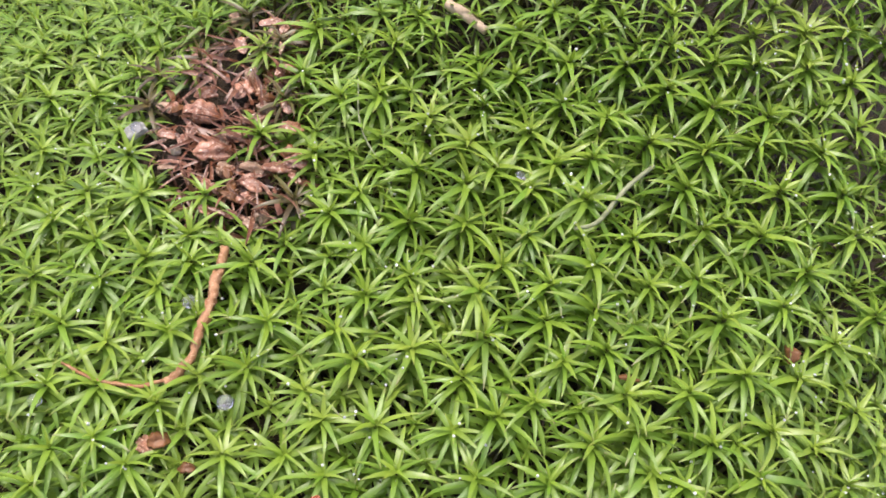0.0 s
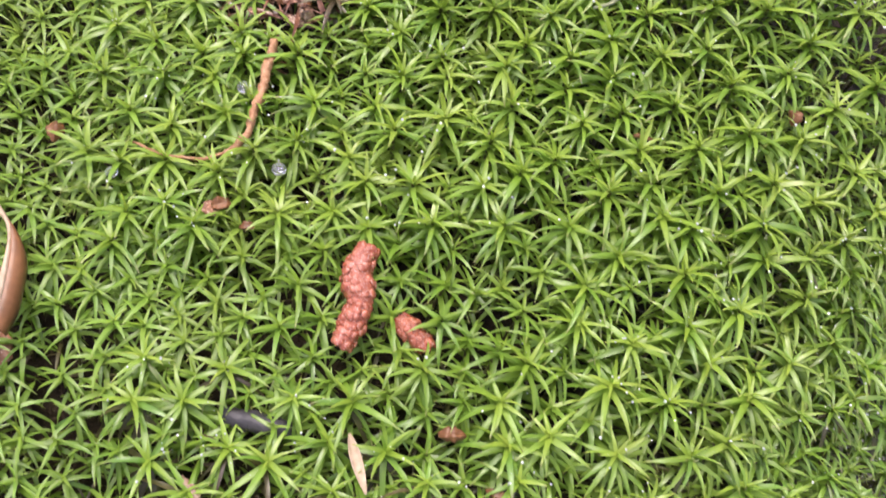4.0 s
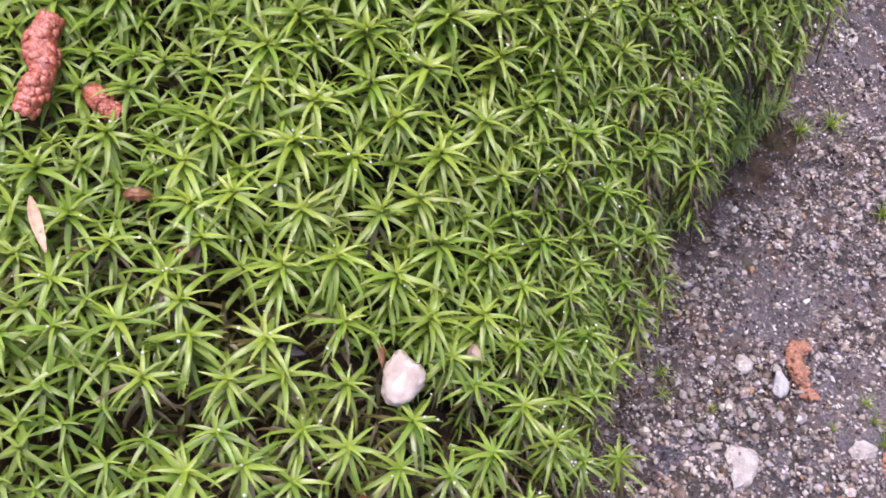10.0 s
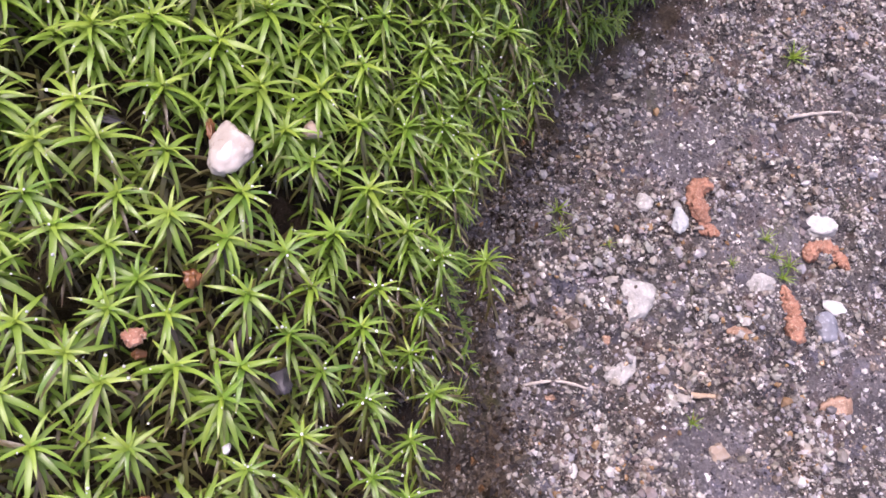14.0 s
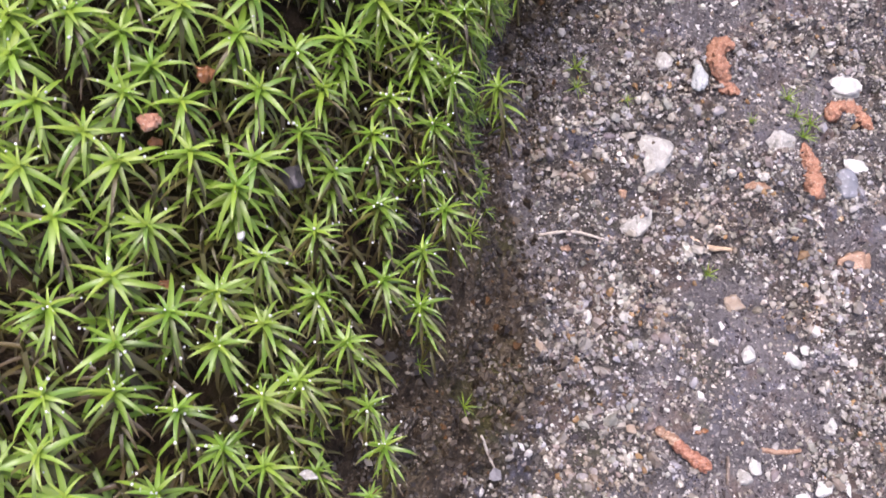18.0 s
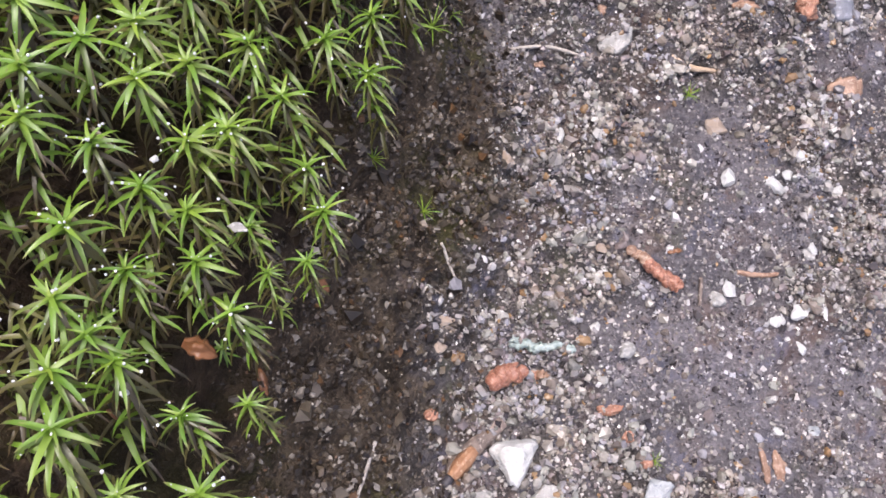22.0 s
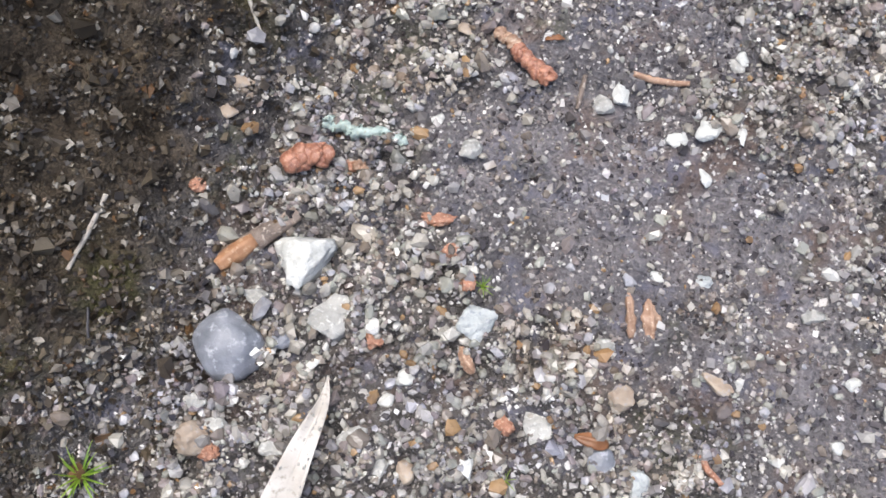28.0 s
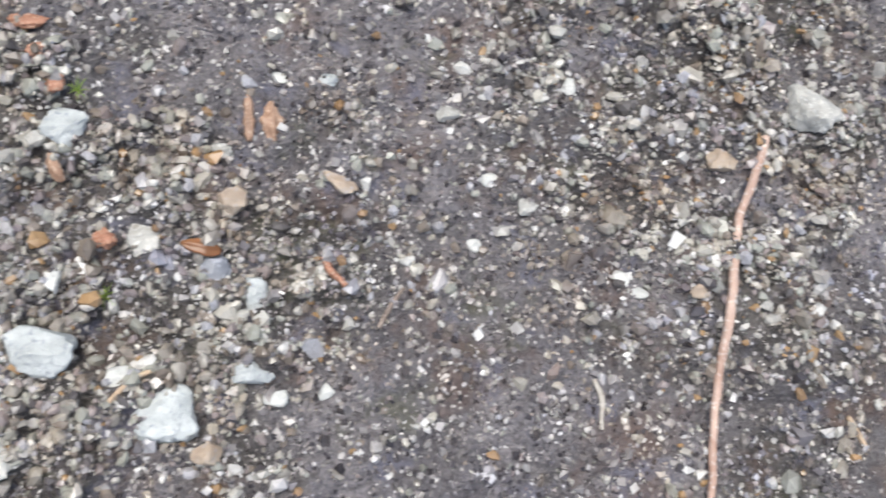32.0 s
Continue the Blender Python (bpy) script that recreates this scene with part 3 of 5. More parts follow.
def rosette_plan(r, count, fall=0.0):
    """(kind, matrix) of the leaves of one rosette about the origin, z up."""
    plan, az = [], r.uniform(0, 6.28)
    for i in range(count):
        q = i / (count - 1)
        az += 2.39996 + r.uniform(-0.25, 0.25)
        kind = min(6, int(q * (4.4 + 1.3 * fall) + 0.8 * fall + r.uniform(0.0, 1.3)))
        length = (2.5 + 4.2 * min(1.0, q * 2.0)) * r.uniform(0.82, 1.18)
        m = Matrix.Translation((0, 0, -q * 1.6 * MM)) @ turned(az, radians(r.uniform(-9, 9))) @ Matrix.Rotation(radians(r.uniform(-22, 22)), 4, "X")
        plan.append((kind, m @ sized(length)))
    return plan


def shoot_mesh(name, seed, height=20.0, old=20, green=0.62):
    """The stem below a rosette with its older, darker leaves."""
    r = random.Random(seed)
    pieces, uvs, ages, mats = [], [], [], []
    for i in range(old):
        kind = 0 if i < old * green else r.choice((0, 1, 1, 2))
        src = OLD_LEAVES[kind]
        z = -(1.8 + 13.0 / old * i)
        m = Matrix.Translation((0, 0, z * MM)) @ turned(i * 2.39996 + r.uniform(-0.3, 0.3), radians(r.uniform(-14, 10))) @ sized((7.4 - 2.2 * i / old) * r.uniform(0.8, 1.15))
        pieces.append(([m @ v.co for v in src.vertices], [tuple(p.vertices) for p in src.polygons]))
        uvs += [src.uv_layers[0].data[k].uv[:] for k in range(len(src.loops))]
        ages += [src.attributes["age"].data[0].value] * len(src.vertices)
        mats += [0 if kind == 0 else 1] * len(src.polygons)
    ring = [(0.28 * math.cos(a) * MM, 0.28 * math.sin(a) * MM) for a in (0, 1.257, 2.513, 3.770, 5.027)]
    stem = [(x, y, -0.3 * MM) for x, y in ring] + [(x, y, -height * MM) for x, y in ring]
    sf = [(i, (i + 1) % 5, (i + 1) % 5 + 5, i + 5) for i in range(5)]
    pieces.append((stem, sf))
    uvs += [(0.5, 0.5)] * 20
    ages += [0.9] * 10
    mats += [1] * 5
    v, f = joined(pieces)
    me = mesh_of(name, v, f, MOSS)
    me.materials.append(DRY_MOSS)
    me.polygons.foreach_set("material_index", mats)
    me.uv_layers.new(name="UVMap").data.foreach_set("uv", [c for uv in uvs for c in uv])
    me.attributes.new("age", "FLOAT", "POINT").data.foreach_set("value", ages)
    me.update()
    return me


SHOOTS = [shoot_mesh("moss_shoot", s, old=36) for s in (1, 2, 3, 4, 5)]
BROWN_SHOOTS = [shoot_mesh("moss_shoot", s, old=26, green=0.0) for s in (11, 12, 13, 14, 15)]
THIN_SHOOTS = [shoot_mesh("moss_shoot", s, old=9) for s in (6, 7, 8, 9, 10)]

DEAD_SHADE_SHOOTS = [shoot_mesh("moss_shoot", s, old=16, green=0.0) for s in (16, 17, 18)]


def edge_of(x, y):
    return float(smoothstep(rim(y) - 74, rim(y) - 26, x))


def fall_of(x, y):
    """How far the leaves hang: most at the bank's edge and towards its front."""
    return max(edge_of(x, y), 1.1 * float(smoothstep(85, 5, y)))


def lean_of(x, y, r):
    """Which way a shoot stands: up, bent back from the bank towards the light."""
    e = 3.0
    nx, ny = -(moss_top(x + e, y) - moss_top(x - e, y)) / (2 * e), -(moss_top(x, y + e) - moss_top(x, y - e)) / (2 * e)
    edge = edge_of(x, y)
    n = Vector((nx * 0.12 - 0.42 * edge + r.uniform(-0.16, 0.16), ny * 0.12 + 0.24 + 0.04 * fall_of(x, y) + 0.06 * edge + r.uniform(-0.16, 0.16), 1.0))
    return n.normalized().to_track_quat("Z", "Y").to_matrix().to_4x4()


cushion = thing("moss_cushion", "thick cushion of wet green star-shaped moss on the bank", "moss", (-0.16, 0.045, 0.05))
back = Matrix.Translation((0.16, -0.045, -0.05))
dew = []


def dew_on(m, plan, r, count):
    """Drops sitting along the upper faces of some leaves."""
    for _ in range(count):
        kind, lm = plan[r.randrange(len(plan))]
        v = LEAVES[kind].vertices[3 * r.randrange(1, 7) + 1].co
        s = 0.05 + 0.2 * r.random() ** 2
        dew.append((m @ (lm @ v) + Vector((r.uniform(-0.2, 0.2), r.uniform(-0.2, 0.2), s * 0.8)) * MM, s))


def build_moss():
    r = random.Random(21)
    taken = []
    for x, y in ROSETTES:
        if 0.0 < hollow(x, y) < 0.55 and r.random() < 0.6:
            continue
        size = r.uniform(0.92, 1.15) * (1 - 0.12 * edge_of(x, y)) * (1 - 0.12 * float(smoothstep(-96, -84, x) * smoothstep(0, -20, y)))
        m = Matrix.Translation((x * MM, y * MM, float(moss_top(x, y)) * MM)) @ lean_of(x, y, r) @ sized(size)
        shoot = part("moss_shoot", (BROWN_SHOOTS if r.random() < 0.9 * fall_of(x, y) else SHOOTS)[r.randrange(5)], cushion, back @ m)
        plan = rosette_plan(r, 17 + int(4 * edge_of(x, y) ** 2), 0.75 * fall_of(x, y))
        wear = float(smoothstep(80, -10, y)) * (0.4 + 0.6 * float(patch_noise.at(x, y, 25)))
        for kind, lm in plan:
            part("leaf", (FRONT_LEAVES if r.random() < 0.15 * fall_of(x, y) + 0.75 * edge_of(x, y) else WORN_LEAVES if r.random() < 0.08 else LEAVES)[kind], shoot, lm)
        dew_on(m, plan, r, r.choice((0, 2, 4, 7, 11)) + int(wear * r.uniform(2, 12)) + int(edge_of(x, y) * r.uniform(0, 8)))
        taken.append((x, y))
    # small shoots standing out of the bank's face
    for x, y, size in ((-79.2, -28.6, 0.6), (-80.5, -50.5, 0.6), (-88.0, -27.3, 0.62), (-83.7, -32.5, 0.56)):
        m = Matrix.Translation((x * MM, y * MM, (float(moss_top(x, y)) - 3) * MM)) @ lean_of(x, y, r) @ sized(size)
        shoot = part("moss_shoot", BROWN_SHOOTS[r.randrange(5)], cushion, back @ m)
        for kind, lm in rosette_plan(r, 18, 0.9):
            part("leaf", FRONT_LEAVES[kind], shoot, lm)
    # dead brown rosettes at the hollow's back
    for x, y in ((-229.0, 147.0), (-236.0, 143.0), (-222.0, 152.0), (-240.0, 133.0), (-234.0, 137.0), (-221.0, 141.0), (-215.0, 129.0), (-238.0, 126.0), (-206.0, 112.0)):
        m = Matrix.Translation((x * MM, y * MM, (float(moss_top(x, y)) - 0.5) * MM)) @ lean_of(x, y, r)
        shoot = part("moss_shoot", BROWN_SHOOTS[r.randrange(5)], cushion, back @ m, "dead brown moss shoot")
        for kind, lm in rosette_plan(r, 15, 0.3):
            part("leaf", DEAD_LEAVES[kind], shoot, lm)
    # the shoots between and beyond, as one mass
    verts, faces, uvs, ages, mats = [], [], [], [], []
    spots = []
    have, n = np.zeros((9000, 2)), len(taken)
    have[:n] = taken
    for _ in range(80000):
        x, y = r.uniform(-304, -46), r.uniform(-100, 178)
        if x > rim(y) - 24 - 8 * float(patch_noise.at(0, y, 9)):
            continue
        if hollow(x, y) < 1.0 or y < -75 or x > -97 and y < -24 or x > -88 and y < -8:
            continue
        far = x > -185 and y > 100
        if ((have[:n] - (x, y)) ** 2).sum(1).min() < (4.0 if far else 4.2 if y > -70 else 6.0) ** 2:
            continue
        have[n] = x, y
        n += 1
        spots.append((x, y))
    packs = {}
    for me in SHADED_FILL_LEAVES + THIN_SHOOTS + DEAD_SHADE_SHOOTS:
        co = np.empty(len(me.vertices) * 3, np.float32)
        me.vertices.foreach_get("co", co)
        packs[me.name] = (co.reshape(-1, 3), [tuple(p.vertices) for p in me.polygons], [me.uv_layers[0].data[k].uv[:] for k in range(len(me.loops))],
                          [a.value for a in me.attributes["age"].data], [p.material_index for p in me.polygons])

    def add(me, m):
        co, f, uv, age, mat = packs[me.name]
        a = np.array(m)
        n = len(verts)
        verts.extend((co @ a[:3, :3].T + a[:3, 3]).tolist())
        faces.extend([tuple(i + n for i in q) for q in f])
        uvs.extend(uv)
        ages.extend(age)
        mats.extend(mat)

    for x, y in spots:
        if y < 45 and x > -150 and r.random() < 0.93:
            # dead brown stems in the front gaps, their dark colour standing in for shade
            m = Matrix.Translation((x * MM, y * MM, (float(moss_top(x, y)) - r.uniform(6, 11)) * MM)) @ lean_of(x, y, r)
            add(DEAD_SHADE_SHOOTS[r.randrange(3)], m)
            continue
        inside = -262 < x and -62 < y < 140
        drop = (r.uniform(1.2, 4.2) + 5.5 * float(smoothstep(75, 15, y)) * float(smoothstep(-175, -140, x))) * (1.15 if y > 85 else 1.0) if inside else r.uniform(-1.5, 2.0)
        size = r.uniform(0.82, 1.02) if inside else r.uniform(0.85, 1.1)
        m = Matrix.Translation((x * MM, y * MM, (float(moss_top(x, y)) - drop) * MM)) @ lean_of(x, y, r) @ sized(size)
        add(THIN_SHOOTS[r.randrange(5)], m)
        for kind, lm in rosette_plan(r, 11 if y < 50 else 14, fall_of(x, y)):
            add(SHADED_FILL_LEAVES[kind], m @ lm)
    # small shoots that clothe the bank's face
    for _ in range(1500):
        y, s = r.uniform(-95, 190), r.uniform(3, 44)
        x = float(foot(y)) - s
        if r.random() > (0.4 + 0.6 * float(smoothstep(60, 100, y)) if y > 38 else 0.05 * float(smoothstep(14, 34, s))):
            continue
        z = float(soil_height(x, y)) + r.uniform(2, 6) + 3 * float(smoothstep(60, 110, y))
        if z > float(moss_top(x, y)) - 6:
            continue
        out = Vector((0.1 + r.uniform(-0.3, 0.3), 0.1 + r.uniform(-0.3, 0.3), 0.9)).normalized().to_track_quat("Z", "Y").to_matrix().to_4x4()
        m = Matrix.Translation((x * MM, y * MM, z * MM)) @ out @ sized(r.uniform(0.45, 0.75) + 0.2 * float(smoothstep(60, 110, y)))
        add(THIN_SHOOTS[r.randrange(5)], m)
        for kind, lm in rosette_plan(r, 10, 0.9):
            add(SHADED_FILL_LEAVES[kind], m @ lm)
    me = mesh_of("moss_growth", verts, faces, MOSS)
    me.materials.append(DRY_MOSS)
    me.polygons.foreach_set("material_index", mats)
    me.uv_layers.new(name="UVMap").data.foreach_set("uv", [c for uv in uvs for c in uv])
    me.attributes.new("age", "FLOAT", "POINT").data.foreach_set("value", ages)
    me.update()
    tagged(part("moss_growth", me, cushion, back.copy()), kind="stuff")


build_moss()


# ---- grit ----
def pebble_shape(seed, flat=0.7, corners=0):
    """A small angular stone about 2 across, 20 or 80 faces."""
    r = random.Random(seed)
    bm = bmesh.new()
    bmesh.ops.create_icosphere(bm, subdivisions=1 + corners, radius=1.0)
    planes = [(Vector((r.gauss(0, 1), r.gauss(0, 1), r.gauss(0, 1))).normalized(), r.uniform(0.42, 0.88)) for _ in range(6)]
    for v in bm.verts:
        for n, d in planes:
            k = v.co.dot(n) - d
            if k > 0:
                v.co -= n * k
        v.co *= r.uniform(0.88, 1.12)
        v.co.z *= flat
    out = (np.array([v.co[:] for v in bm.verts]), [tuple(v.index for v in f.verts) for f in bm.faces])
    bm.free()
    return out


def chip_shape(seed):
    """A tiny broken chip: a block with its corners pulled about."""
    r = random.Random(seed)
    v = np.array([(x, y, z) for x in (-1, 1) for y in (-1, 1) for z in (-1, 1)], float) * 0.68
    v = v * np.array([[r.uniform(0.55, 1.3)] for _ in range(8)]) + np.array([[r.uniform(-0.22, 0.22) for _ in range(3)] for _ in range(8)])
    f = [(0, 1, 3, 2), (4, 6, 7, 5), (0, 4, 5, 1), (2, 3, 7, 6), (0, 2, 6, 4), (1, 5, 7, 3)]
    return v, [t for a, b, c, d in f for t in (((a, b, c), (a, c, d)) if r.random() < 0.5 else ((a, b, d), (b, c, d)))]


CHIPS = [chip_shape(s) for s in range(20)]
GRAINS = [pebble_shape(s, dice.uniform(0.55, 0.95)) for s in range(24)]


def scatter_grit(name, label, material, count, where, median, spread, seed, shapes):
    g = np.random.default_rng(seed)
    x, y = g.uniform(-112, 125, max(count * 6, 600000)), g.uniform(-135, 245, max(count * 6, 600000))
    keep = np.nonzero(g.random(len(x)) < where(x, y))[0][:count]
    x, y = x[keep], y[keep]
    s = np.clip(g.lognormal(math.log(median), spread, len(x)), 0.14, 1.7)
    z = ground_height(x, y) + s * g.uniform(-0.35, 0.6, len(x))
    a, b, c = g.uniform(0, 6.28, len(x)), g.uniform(-0.7, 0.7, len(x)), g.uniform(-0.7, 0.7, len(x))
    ca, sa, cb, sb, cc, sc = np.cos(a), np.sin(a), np.cos(b), np.sin(b), np.cos(c), np.sin(c)
    turn = np.stack([ca * cb, ca * sb * sc - sa * cc, ca * sb * cc + sa * sc, sa * cb, sa * sb * sc + ca * cc, sa * sb * cc - ca * sc, -sb, cb * sc, cb * cc], -1).reshape(-1, 3, 3)
    stretch = np.stack([g.uniform(0.8, 1.5, len(x)), np.ones(len(x)), g.uniform(0.7, 1.2, len(x))], -1) * s[:, None]
    pick = g.integers(len(shapes), size=len(x))
    verts, faces, n = [], [], 0
    for k, (v, f) in enumerate(shapes):
        own = np.nonzero(pick == k)[0]
        w = np.einsum("nij,nvj->nvi", turn[own], v[None] * stretch[own][:, None, :]) + np.stack([x, y, z], -1)[own][:, None, :]
        verts.append(w.reshape(-1, 3) * MM)
        faces.append((np.array(f)[None] + (n + np.arange(len(own)) * len(v))[:, None, None]).reshape(-1, 3))
        n += len(own) * len(v)
    me = mesh_of(name, np.concatenate(verts).tolist(), np.concatenate(faces).tolist(), material, smooth=False)
    return tagged(new(name, me), label, "grit", kind="stuff")


def in_reach(x, y):
    """The stretch of ground beside the bank that is strewn by hand, thinner towards the back."""
    return np.where((x > 62) & (y > 38) | (x < -30) & (y < -108), 0.0, np.where(y > 30, 0.75, 1.0))


def sandy(x, y):
    return in_reach(x, y) * smoothstep(8 - 5 * smoothstep(15, 60, y), 34 - 12 * smoothstep(15, 60, y), x - foot(y) - ragged(x, y) + 17 * smoothstep(-48, -74, y)) * (0.09 + 0.9 * sand_at(x, y) * (0.22 + 0.78 * clump_at(x, y)))


def bedded(x, y):
    return in_reach(x, y) * smoothstep(6 - 12 * smoothstep(15, 60, y), 24 - 16 * smoothstep(15, 60, y), x - foot(y) - ragged(x, y) + 12 * smoothstep(-48, -74, y)) * (0.35 + 0.65 * clump_at(y, x))


def coarse(x, y):
    return np.where(y > 34, 0.12, 1.0) * sandy(x, y) * smoothstep(0.25, 0.7, sand_at(x, y)) * smoothstep(90, 55, x)


def earthy(x, y):
    s = foot(y) - x + 0.6 * ragged(x, y)
    return np.where(y > 110, 0.0, 1.0) * smoothstep(-26, -4, s) * smoothstep(26, 14, s) * (0.3 + 0.7 * clump_at(x, y)) * 0.9


scatter_grit("grit", "pale grey and tan angular grit strewn over the ground", GRIT, 42000, sandy, 0.46, 0.50, 4, GRAINS)
GRAVEL = [pebble_shape(s + 60, dice.uniform(0.55, 0.9), 1) for s in range(20)]
scatter_grit("coarse_grit", "coarse pale grey and beige grit lying in drifts", GRIT, 1700, coarse, 0.72, 0.34, 8, GRAVEL)
scatter_grit("fine_grit", "dark mauve-grey fine grit bedded in the ground", FINE_GRIT, 52000, bedded, 0.28, 0.45, 6, CHIPS)
scatter_grit("soil_grit", "dark damp crumbs and small grit on the bank", SOIL_GRIT, 24000, earthy, 0.29, 0.5, 5, CHIPS)


# ---- things: builders ----
counter = [100]


def seed():
    counter[0] += 1
    return counter[0]


def base_z(x, y, moss):
    return float(moss_top(x, y)) - 1.5 if moss else float(ground_height(x, y))


def pebble(material, label, x, y, dx, dy, dz, turn, moss=False, taper=0.0):
    r = random.Random(seed())
    bm = bmesh.new()
    bmesh.ops.create_icosphere(bm, subdivisions=4 if max(dx, dy) > 4 else 3, radius=1.0)
    smooth = material is BLUE_STONE
    planes = [(Vector((r.gauss(0, 1), r.gauss(0, 1), r.gauss(0, 0.8))).normalized(), r.uniform(0.62, 0.9) if smooth else r.uniform(0.62, 0.85) if material is QUARTZ else r.uniform(0.48, 0.84)) for _ in range(7 if smooth else 8 if material is QUARTZ else 14)]
    off = Vector((r.uniform(0, 50), r.uniform(0, 50), 0))
    for v in bm.verts:
        for n, d in planes:
            k = v.co.dot(n) - d
            if k > 0:
                v.co -= n * k * (0.8 if smooth else 0.97)
        v.co *= 1 + (0.05 if smooth else 0.12) * noise.noise(v.co * 2.5 + off) + (0.03 if smooth else 0.10) * noise.noise(v.co * 6 + off) + (0.006 if smooth else 0.06) * noise.noise(v.co * 13 + off) + (0.0 if smooth else 0.035) * noise.noise(v.co * 27 + off)
    for v in bm.verts:
        v.co.x *= 1 - abs(taper) * (0.5 - 0.5 * max(-1.0, min(1.0, v.co.y / 0.75)) * (1 if taper > 0 else -1))
    size = [max(v.co[k] for v in bm.verts) - min(v.co[k] for v in bm.verts) for k in range(3)]
    for v in bm.verts:
        v.co = Vector((v.co.x * dx / size[0], v.co.y * dy / size[1], v.co.z * dz / size[2])) * MM
    me = bpy.data.meshes.new("pebble")
    bm.to_mesh(me)
    bm.free()
    me.polygons.foreach_set("use_smooth", [True] * len(me.polygons))
    me.materials.append(material)
    ob = new("pebble", me)
    ob.matrix_basis = pose(x * MM, y * MM, (base_z(x, y, moss) + dz * 0.16) * MM, r.uniform(-10, 10), r.uniform(-10, 10), turn)
    return tagged(ob, label, "stone", "stones on the moss" if moss else "stones on the ground")


def husk(material, label, x, y, dx, dy, dz, turn, moss=False):
    """A hollow curved shell with a ragged rim, wrinkled lengthwise; rusty crumbs are solid and lumpy."""
    r = random.Random(seed())
    if material is SCALE:
        dz *= 0.62
    if moss and y < 5:
        material = BROWN_LEAF
    if material is ORANGE:
        return crumb(label, x, y, dx, dy, dz, turn, moss, r)
    long_y = dy > dx
    length, width = max(dx, dy), min(dx, dy)
    nu, nv = 12, 10
    outer, inner = [], []
    ph, crumple = r.uniform(0, 6), r.uniform(0.10, 0.24)
    lo, hi = r.uniform(-10, 35), r.uniform(130, 185)
    rag = [r.uniform(0.72, 1.12) for _ in range(nu + 1)]
    for i in range(nu + 1):
        u = i / nu
        w = max(0.06, math.sin(math.pi * min(1, 0.06 + u * 0.92)) ** 0.6) * (1 - 0.25 * u) * rag[i]
        for j in range(nv + 1):
            a = radians(lo + (hi - lo) * j / nv)
            k = 1 + crumple * math.sin(5 * a + ph + 2 * u) + crumple * 0.6 * math.sin(9 * u + 3 * a)
            for ring, s in ((outer, 1.0), (inner, 0.86)):
                ring.append(((u - 0.5) * length, math.cos(a) * width * 0.5 * w * k * s, math.sin(a) * dz * 0.8 * w * k * s - 0.3 * dz * (u - 0.5) ** 2 * 4 * 0.4))
    n = len(outer)
    faces = []
    for i in range(nu):
        for j in range(nv):
            a = i * (nv + 1) + j
            faces.append((a, a + 1, a + nv + 2, a + nv + 1))
            faces.append((n + a, n + a + nv + 1, n + a + nv + 2, n + a + 1))
        a = i * (nv + 1)
        faces.append((a, a + nv + 1, n + a + nv + 1, n + a))
        b = a + nv
        faces.append((b, n + b, n + b + nv + 1, b + nv + 1))
    for j in range(nv):
        faces.append((j, n + j, n + j + 1, j + 1))
        b = nu * (nv + 1) + j
        faces.append((b, b + 1, n + b + 1, n + b))
    me = mesh_of("husk", [(p[0] * MM, p[1] * MM, p[2] * MM) for p in outer + inner], faces, material)
    ob = new("husk", me)
    low = 12.0 if moss and y < -30 else 7.0 if moss and y < 5 else 3.5 if moss and y < 45 else 0.0
    ob.matrix_basis = pose(x * MM, y * MM, (base_z(x, y, moss) + dz * 0.05 - low) * MM, r.uniform(-25, 25), r.uniform(-10, 10), turn + (90 if long_y else 0) + r.choice((0, 180)))
    return tagged(ob, label, "husk", "plant scraps on the moss" if moss else "plant scraps on the ground")


def crumb(label, x, y, dx, dy, dz, turn, moss, r):
    bm = bmesh.new()
    bmesh.ops.create_icosphere(bm, subdivisions=4, radius=1.0)
    off, bend = Vector((r.uniform(0, 50), r.uniform(0, 50), 0)), r.uniform(-0.35, 0.35)
    for v in bm.verts:
        v.co *= 1 + 0.32 * noise.noise(v.co * 1.9 + off) + 0.26 * noise.noise(v.co * 4.5 + off) + 0.2 * noise.noise(v.co * 10 + off)
        if dy > dx:
            v.co.x += bend * (v.co.y * v.co.y - 0.4)
        else:
            v.co.y += bend * (v.co.x * v.co.x - 0.4)
        v.co = Vector((v.co.x * dx / 2, v.co.y * dy / 2, v.co.z * dz / 2)) * MM
    me = bpy.data.meshes.new("crumb")
    bm.to_mesh(me)
    bm.free()
    me.polygons.foreach_set("use_smooth", [True] * len(me.polygons))
    me.materials.append(ORANGE)
    ob = new("bark_crumb", me)
    ob.matrix_basis = pose(x * MM, y * MM, (base_z(x, y, moss) + dz * 0.15) * MM, 0, 0, turn)
    return tagged(ob, label, "bark crumb", "plant scraps on the moss" if moss else "plant scraps on the ground")


TUFT_LEAVES = [leaf_mesh("leaf", *k, MOSS) for k in ((0.1, 70, 40, 0.036), (0.2, 58, 22, 0.04), (0.3, 48, 8, 0.04), (0.5, 36, -6, 0.042), (0.7, 26, -16, 0.042), (0.9, 16, -24, 0.04))]


